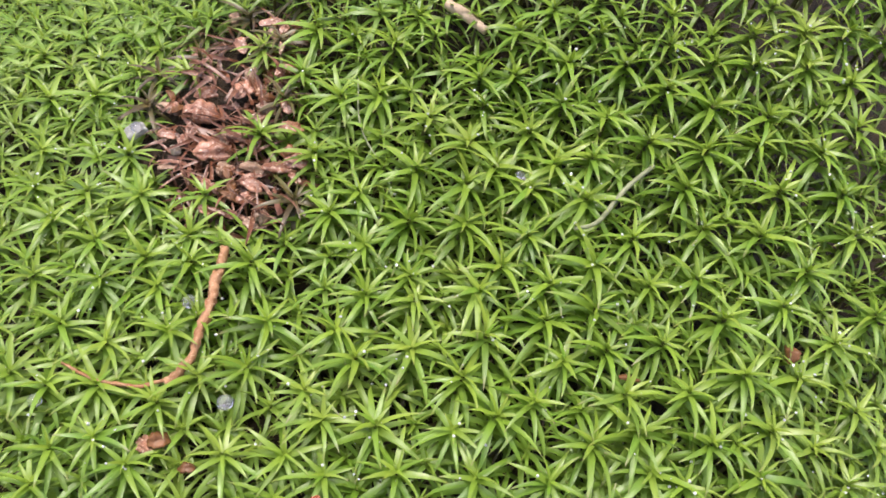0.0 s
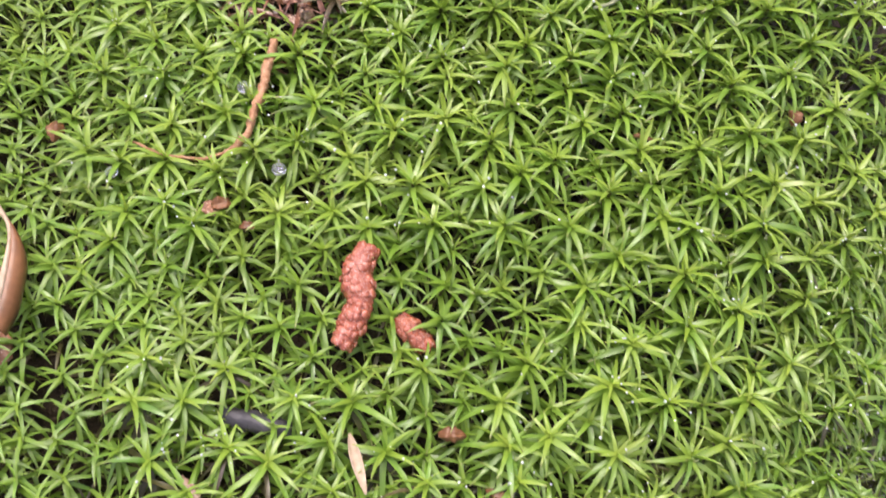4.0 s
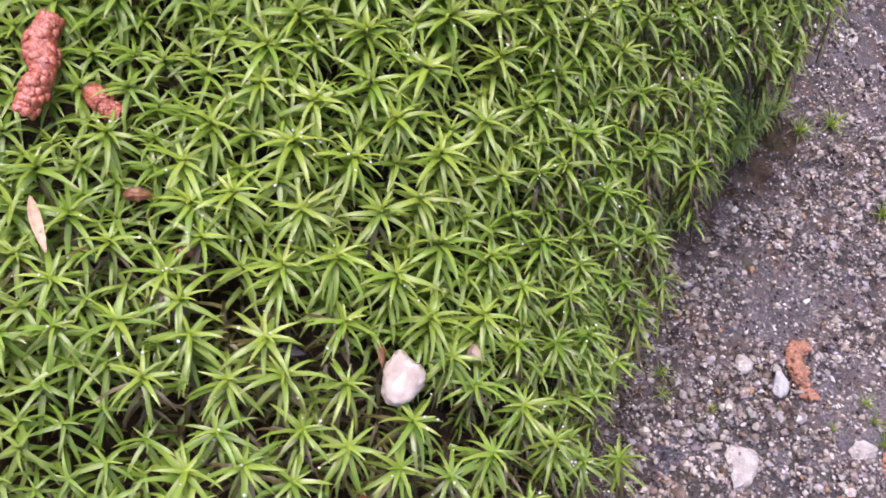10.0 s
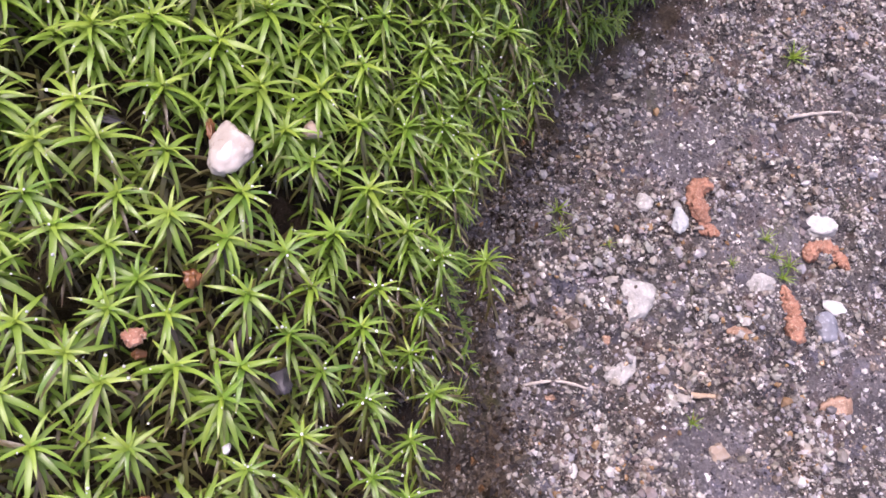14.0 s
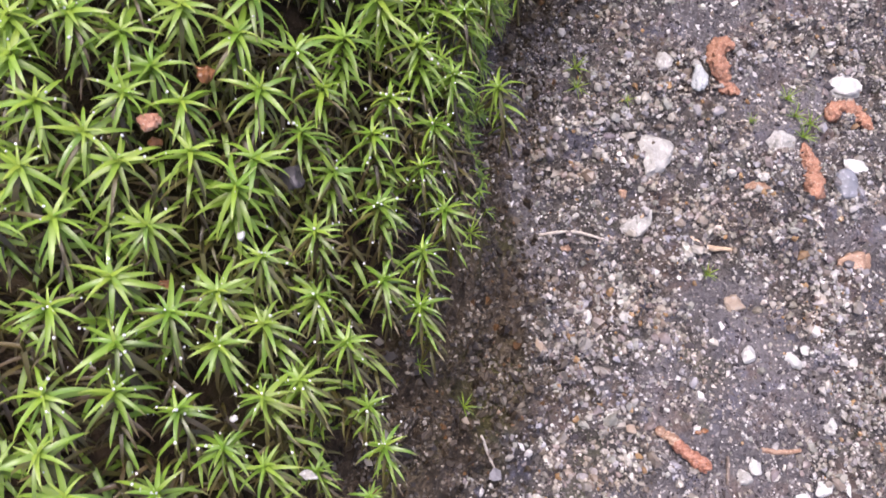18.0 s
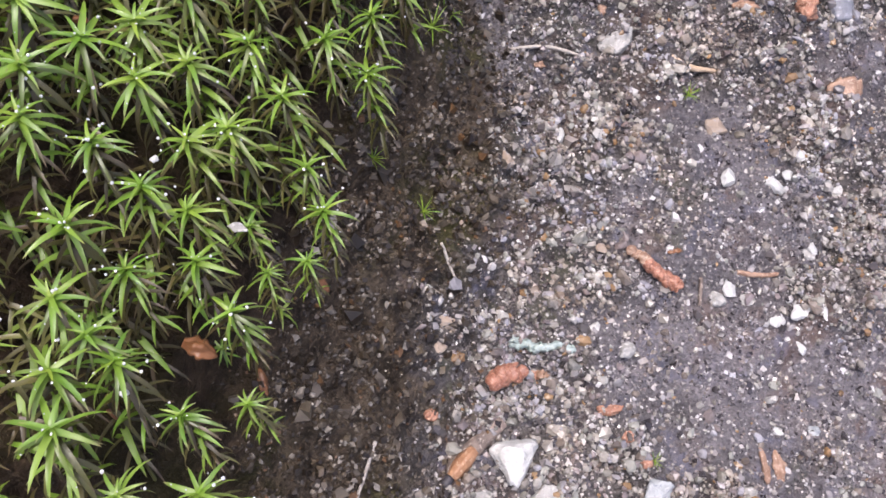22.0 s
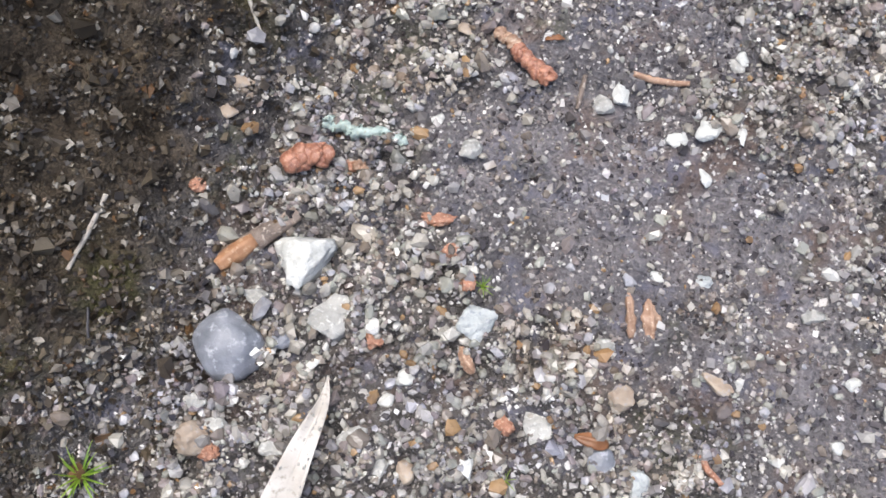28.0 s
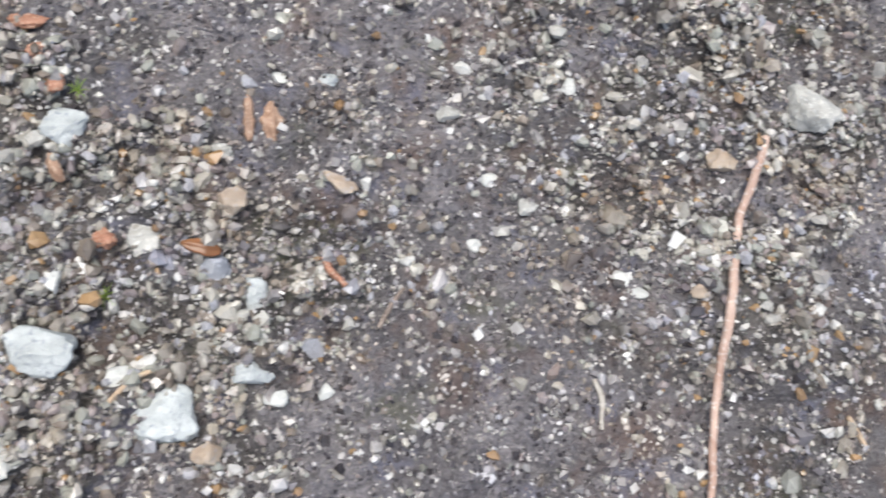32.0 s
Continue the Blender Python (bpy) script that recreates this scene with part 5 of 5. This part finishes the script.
pebble(GREY_STONE, "pale flat stone on the ground", -28.7, 69.2, 10.2, 13.6, 3.5, -14, taper=0.5)
pebble(GREY_STONE, "thin pale wedge of stone on the ground", -29.7, 52.0, 6.2, 11.6, 2.4, -22, taper=-0.6)
pebble(PALE_STONE, "pale chip beside a curl of bark", -21.9, 94.3, 4.7, 7.2, 2.8, 13)
pebble(WHITE_STONE, "white stone on the ground", 19.2, 106.1, 10.6, 7.9, 4.7, 13)
pebble(GREY_STONE, "grey stone on the ground", 1.9, 82.3, 8.0, 7.0, 4.2, 13)
pebble(WHITE_STONE, "white chip on the ground", 23.0, 82.9, 6.3, 4.6, 2.8, 13)
pebble(BLUE_STONE, "blue-grey stone on the ground", 20.5, 75.5, 6.5, 8.5, 3.9, 13)
pebble(GREY_STONE, "grey stone on the ground", -31.4, 97.4, 5.3, 5.3, 3.2, 13)
pebble(WHITE_STONE, "white chip on the ground", 0.7, 26.0, 3.5, 4.3, 2.1, 14)
pebble(WHITE_STONE, "white chip on the ground", 11.8, 27.2, 6.3, 2.7, 1.6, -21)
pebble(WHITE_STONE, "white chip on the ground", 27.3, 31.3, 4.3, 2.6, 1.5, 14)
pebble(WHITE_STONE, "white chip on the ground", -38.1, 24.5, 2.5, 4.0, 1.5, 14)
pebble(TAN_STONE, "tan chip on the ground", -3.7, 37.7, 6.2, 4.9, 2.0, 14)
pebble(GREY_STONE, "grey chip on the ground", 21.8, 13.9, 3.5, 2.7, 1.6, 14)
pebble(WHITE_STONE, "white chip on the ground", 16.2, 35.5, 3.9, 3.1, 1.8, 14)
pebble(TAN_STONE, "reddish chip near the foot of the bank", -48.8, 12.7, 3.2, 4.4, 1.9, 14)
pebble(WHITE_STONE, "white chip on the ground", 14.3, 30.7, 2.8, 2.5, 1.5, 14)

# stones and crumbs on the moss
pebble(QUARTZ, "pale translucent quartz chip resting on the moss", -119.6, 40.1, 6.8, 8.6, 3.2, -8, True, taper=0.2)
pebble(TAN_STONE, "red-brown crumb on the moss", -109.3, 48.2, 3.1, 3.1, 2.4, 13, True)
pebble(DARK_BARK, "dark wet stone between the moss shoots", -103.4, 12.2, 4.0, 4.6, 2.8, 13, True)
pebble(GREY_STONE, "pale stone at the edge of the bare hollow", -237.5, 119.9, 4.1, 3.5, 2.4, 17, True)
pebble(TAN_STONE, "round tan seed in the bare hollow", -228.8, 117.3, 2.0, 2.0, 1.6, 17, True)
pebble(GREY_STONE, "pale grain among the moss", -174.3, 121.1, 1.4, 1.4, 1.3, 17, True)
pebble(WHITE_STONE, "white grain among the moss", -107.4, 0.7, 1.2, 1.7, 1.1, 14, True)
pebble(WHITE_STONE, "white grain among the moss", -100.8, -24.0, 1.2, 1.1, 1.0, 14, True)
pebble(WHITE_STONE, "white grain among the moss", -93.7, -53.4, 1.3, 1.0, 0.9, 14, True)
pebble(GREY_STONE, "flat grey chip on the edge of the moss", -88.7, -28.5, 2.9, 1.5, 0.8, 14, True)

# husks, bud scales and crumbs
husk(HUSK, "narrow brown husk lying on the grit", 19.0, -33.3, 2.3, 7.8, 1.3, 22)
husk(HUSK, "brown husk lying on the grit", 22.4, -32.8, 3.2, 6.9, 1.9, 22)
husk(HUSK, "curved brown seed husk beside a grey stone", -2.7, -50.2, 2.5, 5.0, 1.8, 47)
husk(ORANGE, "rusty crumb on the grit", -17.5, -53.0, 3.2, 3.0, 2.1, 22)
husk(BROWN_LEAF, "orange-brown shard on the grit", 19.8, -54.4, 5.7, 3.1, 1.2, 7)
husk(ORANGE, "rusty crumb on the grit", 6.6, -57.6, 3.2, 2.6, 1.6, 22)
husk(ORANGE, "orange edge of a broken husk", -33.3, -77.9, 3.1, 2.4, 1.4, 22)
husk(ORANGE, "orange crumb on the grit", -51.2, -41.7, 2.6, 2.3, 1.3, 22)
husk(ORANGE, "rusty orange crumb patch on the grit", -15.4, -30.7, 5.3, 2.2, 0.9, 22)
husk(ORANGE, "rusty orange crumb patch on the grit", -11.1, -35.4, 3.1, 2.0, 0.8, 22)
husk(ORANGE, "rusty orange crumb patch on the grit", -7.1, -39.0, 2.4, 3.0, 0.9, 22)
husk(HUSK, "brown crumb beside the catkin", -30.3, -27.4, 3.3, 2.8, 1.7, 22)
husk(BROWN_LEAF, "orange-brown crumb beside the catkin", -8.9, 4.9, 3.4, 1.8, 0.9, 22)
husk(ORANGE, "rusty clump beside the dry leaf", -15.5, -84.1, 3.4, 5.0, 2.0, 23)
husk(ORANGE, "rusty clump under the dry leaf", -13.6, -97.6, 3.7, 5.0, 2.3, 23)
husk(HUSK, "tan chip of bark on the ground", -2.6, 68.0, 6.8, 4.0, 2.0, 13)
husk(HUSK, "pale orange chip of bark on the ground", 25.6, 56.8, 9.0, 7.7, 3.1, 13)
husk(HUSK, "pinkish husk on the ground", -35.3, 57.2, 3.2, 3.4, 1.9, 13)
husk(HUSK, "small brown husk at the foot of the bank", -45.9, 40.2, 3.1, 2.3, 1.6, 14)
husk(BROWN_LEAF, "curled brown leaf scrap on the bank", -81.5, -45.8, 2.0, 5.0, 1.2, 26)
husk(BROWN_LEAF, "curled brown leaf scrap on the bank", -77.4, -26.9, 4.0, 2.9, 1.7, -30)
husk(SCALE, "glossy brown bud scale in the bare hollow", -228.8, 129.4, 4.9, 3.7, 2.2, 37, True)
husk(SCALE, "wrinkled grey-brown bud in the bare hollow", -227.7, 124.9, 6.4, 5.6, 3.9, 17, True)
husk(SCALE, "glossy pale red bud scale in the bare hollow", -222.4, 118.4, 6.9, 4.6, 2.8, 32, True)
husk(SCALE, "pale pink bud scale in the bare hollow", -222.4, 130.6, 4.4, 5.8, 2.6, -13, True)
husk(HUSK, "pale husk in the bare hollow", -214.3, 116.1, 5.0, 2.4, 1.4, 17, True)
husk(SCALE, "brown bud scale in the bare hollow", -213.6, 113.2, 4.6, 4.0, 2.4, -23, True)
husk(HUSK, "tan husk at the rim of the bare hollow", -209.9, 108.5, 3.2, 3.0, 2.4, 17, True)
husk(SCALE, "dark red bud scale in the bare hollow", -211.6, 123.9, 4.3, 3.9, 2.0, 17, True)
husk(SCALE, "brown bud scale in the bare hollow", -210.6, 116.8, 5.5, 3.7, 2.2, 17, True)
husk(HUSK, "pale husk in the bare hollow", -231.5, 146.9, 3.3, 3.7, 2.0, 17, True)
husk(SCALE, "brown bud scale in the bare hollow", -219.2, 121.2, 4.8, 3.4, 2.1, -3, True)
husk(SCALE, "brown bud scale in the bare hollow", -231.3, 120.2, 4.0, 3.0, 1.5, 17, True)
husk(SCALE, "brown bud scale in the bare hollow", -208.7, 118.1, 4.2, 2.7, 1.4, 17, True)
husk(BROWN_LEAF, "small red bud caught in the moss", -131.1, 108.8, 2.6, 3.1, 2.3, 17, True)
husk(ORANGE, "orange scrap between the moss shoots", -210.7, 72.2, 2.2, 2.9, 1.3, 47, True)
husk(BROWN_LEAF, "brown scrap between the moss shoots", -204.0, 71.0, 2.5, 2.0, 1.2, 17, True)
husk(BROWN_LEAF, "orange scrap between the moss shoots", -151.8, 97.5, 3.5, 1.3, 0.8, 17, True)
husk(BROWN_LEAF, "orange-brown scrap between the moss shoots", -241.3, 78.3, 3.1, 3.9, 1.8, 18, True)
husk(BROWN_LEAF, "brown scrap between the moss shoots", -209.2, 73.3, 3.3, 3.1, 1.9, 18, True)
husk(SCALE, "reddish bud scale beside the curled leaf", -237.5, 51.4, 5.9, 6.2, 2.9, 18, True)
husk(SCALE, "reddish bud scale beside the curled leaf", -232.8, 43.5, 4.8, 5.8, 2.4, 18, True)
husk(BROWN_LEAF, "brown scrap between the moss shoots", -163.8, 51.1, 4.1, 2.5, 1.5, 17, True)
husk(BROWN_LEAF, "brown scrap between the moss shoots", -155.1, 45.8, 3.6, 2.1, 1.3, -3, True)
husk(HUSK, "tan scrap between the moss shoots", -171.9, 29.5, 2.5, 2.2, 1.3, 17, True)
husk(BROWN_LEAF, "red-brown scrap between the moss shoots", -119.4, 22.0, 2.9, 3.4, 1.7, 13, True)
husk(ORANGE, "orange scrap between the moss shoots", -123.2, 10.8, 3.0, 2.5, 1.5, 13, True)
husk(BROWN_LEAF, "brown scrap between the moss shoots", -123.5, 42.9, 1.7, 3.8, 1.0, 23, True)
husk(DARK_BARK, "dark purple-brown scrap between the moss shoots", -136.6, 38.4, 4.8, 2.4, 1.2, 13, True)
husk(BROWN_LEAF, "brown scrap between the moss shoots", -116.3, -8.1, 2.0, 1.6, 1.0, 14, True)
husk(BROWN_LEAF, "brown scrap between the moss shoots", -122.6, 9.5, 2.2, 2.2, 1.3, 14, True)
husk(HUSK, "tan scrap between the moss shoots", -116.9, -45.4, 2.2, 4.8, 1.1, 4, True)
husk(BROWN_LEAF, "dead brown leaf between the moss shoots", -89.6, -44.8, 5.1, 3.6, 1.8, -6, True)
husk(BROWN_LEAF, "dead brown leaf between the moss shoots", -96.9, -55.1, 2.1, 3.5, 1.1, 34, True)

# cones
cone("red-brown scaly catkin with a pale end on the grit", [(-18.3, 3.3), (-14.8, 1.3), (-11.0, -0.7), (-7.3, -2.6)], 2.13, False)
cone("long red-brown catkin lying on the moss", [(-184.7, 71.7), (-184.8, 67.5), (-182.9, 63.8), (-183.0, 60.6), (-183.2, 57.3)], 2.65, True)
cone("short orange-brown catkin lying on the moss", [(-176.8, 64.8), (-174.0, 63.3), (-171.6, 62.1)], 2.10, True)
cone("red-brown scaly catkin on the grit", [(-41.2, -32.6), (-38.6, -30.1), (-35.9, -28.8)], 2.55, False)
husk(ORANGE, "orange crumb broken from the catkin", -32.3, -28.1, 3.0, 2.0, 1.2, 20)

# sticks, fibres and strands
strand(TWIG, "knobbly orange-brown twig lying over the moss", "twig", [(-212.4, 101.7), (-211.8, 97.1), (-211.0, 93.6), (-210.5, 88.3), (-210.4, 83.5), (-211.9, 80.8)], 0.92, True)
strand(TWIG, "thin pinkish stalk reaching over the moss from the twig", "stalk", [(-211.7, 81.0), (-215.8, 79.0), (-221.6, 78.2), (-227.5, 79.1)], 0.34, True)
strand(LICHEN, "pale green crusty lichen strand on the grit", "lichen", [(-39.4, -22.6), (-36.7, -23.0), (-33.3, -22.9), (-29.8, -21.8), (-25.5, -20.4)], 0.99, False)
strand(STRAW, "short tan twig lying on the moss", "twig", [(-195.2, 146.3), (-191.7, 144.4), (-187.6, 141.9)], 0.95, True)
strand(GREY_FIBRE, "thin grey thread hanging over the moss", "fibre", [(-204.3, 132.8), (-201.5, 126.0), (-198.8, 122.5), (-196.5, 120.4)], 0.28, True)
strand(GREY_FIBRE, "grey-green lichen strand lying on the moss", "lichen", [(-157.5, 126.4), (-160.0, 122.7), (-161.2, 119.9), (-162.6, 116.5), (-165.2, 115.0)], 0.73, True)
strand(HUSK, "brown beaded catkin stalk lying in the moss", "catkin", [(-198.2, 34.3), (-194.8, 33.0), (-192.7, 29.2), (-190.3, 26.3), (-188.3, 23.4), (-186.0, 22.8)], 1.07, True)
strand(DARK_BARK, "dark wet strip of bark between the moss shoots", "bark", [(-196.5, 44.3), (-191.5, 45.0), (-185.8, 45.5)], 1.59, True)
strand(STRAW, "pale dry fibre beside the curled leaf", "fibre", [(-232.1, 42.9), (-229.8, 39.6), (-227.4, 36.2)], 0.3, True)
strand(STICK, "thin red-brown stick with pale blotches on the ground", "twig", [(96.5, -8.8), (96.2, -14.0), (96.2, -22.9), (96.6, -30.5), (97.5, -39.5), (98.8, -49.0), (100.3, -59.0), (101.2, -65.5), (103.0, -78.5)], 0.74, False)
strand(FIBRE, "pale dry stalk at the foot of the bank", "fibre", [(-60.6, -49.2), (-60.9, -54.6), (-61.0, -61.3)], 0.42, False)
strand(DARK_BARK, "thin dark root on the grit", "fibre", [(-57.1, -65.1), (-55.3, -68.8), (-53.0, -71.3)], 0.23, False)
strand(HUSK, "tan splinter on the grit", "splinter", [(5.4, 4.5), (9.8, 5.3), (14.9, 6.8)], 0.61, False)
strand(WING, "dull brown splinter on the grit", "splinter", [(-1.8, 1.3), (-1.4, -1.8), (-1.1, -4.9)], 0.49, False)
strand(STRAW, "tan needle lying on a pale stone", "needle", [(16.3, -78.3), (17.9, -74.8), (20.9, -71.6)], 0.41, False)
strand(STRAW, "tan straw on the ground", "straw", [(119.5, -47.6), (122.5, -49.1), (125.4, -50.9)], 0.44, False)
strand(FIBRE, "pale root fibre on the ground", "fibre", [(-53.5, 40.6), (-45.6, 43.9), (-37.1, 43.9)], 0.41, False)
strand(STRAW, "tan straw on the ground", "straw", [(-17.5, 50.3), (-12.3, 49.8), (-6.4, 51.1)], 0.73, False)
strand(FIBRE, "pale root fibre on the ground", "fibre", [(2.9, 135.0), (13.3, 140.2), (23.8, 145.4)], 0.53, False)
strand(FIBRE, "pale root fibre near the bank", "fibre", [(-58.1, -9.5), (-55.6, -11.9), (-53.1, -14.8)], 0.34, False)
strand(ORANGE, "rusty fibre on the grit", "fibre", [(36.4, -49.9), (38.1, -51.5), (40.9, -53.1)], 0.57, False)
strand(FIBRE, "pale twisted fibre on the ground", "fibre", [(80.0, -54.3), (82.0, -57.0), (83.0, -61.1)], 0.43, False)
strand(WING, "dull brown fibre on the ground", "fibre", [(47.4, -57.0), (48.0, -53.9), (49.0, -50.3)], 0.39, False)

bark_curl("crumbly orange curl of bark, hooked like a horseshoe", [(-13.9, 106.0), (-17.4, 105.3), (-18.6, 102.0), (-17.3, 97.7), (-14.0, 94.4), (-10.1, 93.7)], 2.3, 1.7)
bark_curl("arched orange flake of bark beside the white stone", [(14.6, 93.8), (16.4, 97.6), (20.8, 99.2), (24.4, 98.0), (26.8, 94.6)], 2.2, 1.6, 1.0)
bark_curl("narrow orange strip of bark widening to one end", [(7.9, 84.2), (10.0, 79.4), (11.8, 74.6), (11.2, 68.7)], 1.2, 2.7)

# blades
seed_wing("brown winged seed with a dark tip on the grit", [(-44.1, -51.7), (-40.9, -45.5), (-36.4, -38.8)], 2.40, False)
needle("pale tan needle-like leaf standing in the moss", [(-177.6, 46.4), (-175.5, 43.5), (-172.4, 39.6)], 1.01, True)
pale_leaf("long pale dry leaf with dark specks lying on the grit", [(-21.5, -60.7), (-20.3, -65.0), (-20.1, -72.7), (-20.3, -85.1), (-20.7, -97.1), (-20.9, -106.2), (-21.3, -114.3)], 6.05, False)
curled_leaf("curled brown leaf with a pale rim standing in the moss", [(-251.5, 68.7), (-241.8, 62.0), (-237.1, 58.6), (-234.1, 51.6), (-232.3, 44.6)], 3.13, True)

# drops
drop(CLEAR_WATER, "clear round water drop held between moss leaves", -214.0, 92.4, 2.2, 2.2, 2.0, 17, True)
drop(CLEAR_WATER, "clear round water drop held between moss leaves", -228.0, 73.0, 2.1, 2.1, 1.9, 17, True)
drop(CLEAR_WATER, "clear round water drop held between moss leaves", -202.6, 80.1, 2.3, 2.3, 2.0, 17, True)
drop(CLEAR_WATER, "clear round water drop held between moss leaves", -237.0, 119.7, 2.0, 2.0, 1.8, 17, True)
drop(CLEAR_WATER, "clear round water drop held between moss leaves", -175.1, 120.9, 1.4, 1.4, 1.2, 17, True)

# small moss tufts
tuft(MOSS, "small green moss tuft growing in the grit", -48.3, -87.6, 10.3, 9.4, 4.7, 22)
tuft(MOSS, "tiny green moss tuft on the ground", -11.5, 42.9, 6.7, 6.5, 3.2, 13)
tuft(MOSS, "tiny green moss tuft on the ground", 7.1, 158.4, 10.5, 8.2, 4.1, 13)
tuft(MOSS, "tiny green moss tuft on the ground", 2.7, 96.3, 7.5, 6.5, 3.3, 13)
tuft(MOSS, "tiny green moss tuft on the ground", 9.0, 90.1, 8.2, 7.2, 3.6, 13)
tuft(MOSS, "tiny green moss tuft on the ground", 8.0, 86.4, 8.0, 7.0, 3.4, 13)
tuft(MOSS, "tiny green moss tuft on the ground", 5.4, 91.9, 7.6, 7.0, 3.4, 40)
tuft(MOSS, "tiny green moss tuft on the ground", -6.0, 86.6, 5.0, 5.0, 2.4, 13)
tuft(MOSS, "tiny green moss tuft on the ground", -39.3, 81.2, 5.0, 5.0, 2.4, 13)
tuft(MOSS, "tiny olive moss tuft near the bank", -51.9, 82.0, 8.0, 8.0, 4.0, 60)
tuft(MOSS, "tiny olive moss tuft near the bank", -53.5, 87.2, 8.9, 8.9, 4.4, 13)
tuft(MOSS, "small moss tuft on the bank", -63.2, -5.2, 6.0, 7.0, 2.5, 14)
tuft(MOSS, "small moss tuft on the bank", -75.0, -2.2, 7.2, 6.1, 3.1, 14)
tuft(MOSS, "small moss tuft on the bank", -71.3, 27.8, 9.0, 6.8, 3.4, 14)
tuft(MOSS, "small moss tuft on the bank", -29.9, 183.0, 11.5, 11.5, 5.8, 15)
tuft(MOSS, "small moss tuft on the bank", -21.4, 178.0, 11.5, 9.6, 4.8, 15)
tuft(MOSS, "small moss tuft on the bank", -11.1, 184.9, 11.9, 9.9, 4.9, 15)
tuft(MOSS, "tiny green moss patch in the grit", -4.6, -38.5, 4.4, 3.5, 1.4, 23)
tuft(MOSS, "tiny green moss patch in the grit", 9.8, -64.9, 4.4, 3.6, 1.4, 22)

# ---- bud scales strewn in the bare hollow, and their litter ----
strewn = random.Random(31)
for _ in range(52):
    q, d = strewn.uniform(0, 6.28), math.sqrt(strewn.random())
    sx, sy = (-224.5 + 11.5 * d * math.cos(q), 130 + 18 * d * math.sin(q)) if strewn.random() < 0.65 else (-214 + 9 * d * math.cos(q), 114 + 8 * d * math.sin(q))
    husk(strewn.choice((SCALE, SCALE, HUSK, BROWN_LEAF)), "small glossy red-brown bud scale in the bare hollow", sx, sy, strewn.uniform(2.0, 4.6), strewn.uniform(1.5, 3.0), strewn.uniform(0.6, 1.3), strewn.uniform(0, 180), True)


def build_litter():
    """Dead leaves lying criss-cross over the soil of the hollow."""
    r = random.Random(77)
    pieces = []
    for _ in range(520):
        a, d = r.uniform(0, 6.28), math.sqrt(r.random())
        x, y = (-224.5 + 13.5 * d * math.cos(a), 131 + 21 * d * math.sin(a)) if r.random() < 0.68 else (-214 + 11 * d * math.cos(a), 114 + 10 * d * math.sin(a))
        src = LEAVES[r.randrange(1, 6)]
        m = Matrix.Translation((x * MM, y * MM, (float(ground_height(x, y)) + r.uniform(0.1, 2.2)) * MM)) @ turned(r.uniform(0, 6.28), radians(r.uniform(-35, 25))) @ Matrix.Rotation(radians(r.uniform(-50, 50)), 4, "X")
        m = m @ Matrix.Diagonal((r.uniform(4, 8), r.uniform(2.5, 7), r.uniform(2, 7), 1))
        pieces.append(([m @ v.co for v in src.vertices], [tuple(p.vertices) for p in src.polygons]))
    v, f = joined(pieces)
    tagged(new("leaf_litter", mesh_of("leaf_litter", v, f, LITTER)), "red-brown dead moss leaves lying in the bare hollow", "litter", kind="stuff")


build_litter()


# ---- dew ----
def ball(subdivisions):
    bm = bmesh.new()
    bmesh.ops.create_icosphere(bm, subdivisions=subdivisions, radius=1.0)
    out = np.array([p.co[:] for p in bm.verts]), [tuple(p.index for p in q.verts) for q in bm.faces]
    bm.free()
    return out


GRAIN_BALL = ball(1)


def build_dew():
    v, f = ball(2)
    tiny = GRAIN_BALL
    verts, faces, n = [], [], 0
    for p, s in dew:
        bv, bf = (v, f) if s > 0.13 else tiny
        verts.append(bv * np.array([s, s, s * 0.85]) * MM + np.array(p))
        faces.extend([tuple(i + n for i in q) for q in bf])
        n += len(bv)
    me = mesh_of("dew", np.concatenate(verts).tolist(), faces, GLINT_WATER)
    tagged(new("dew", me), "tiny dew drops on the moss leaves, whitened to look like glints", "dew", kind="stuff")


build_dew()
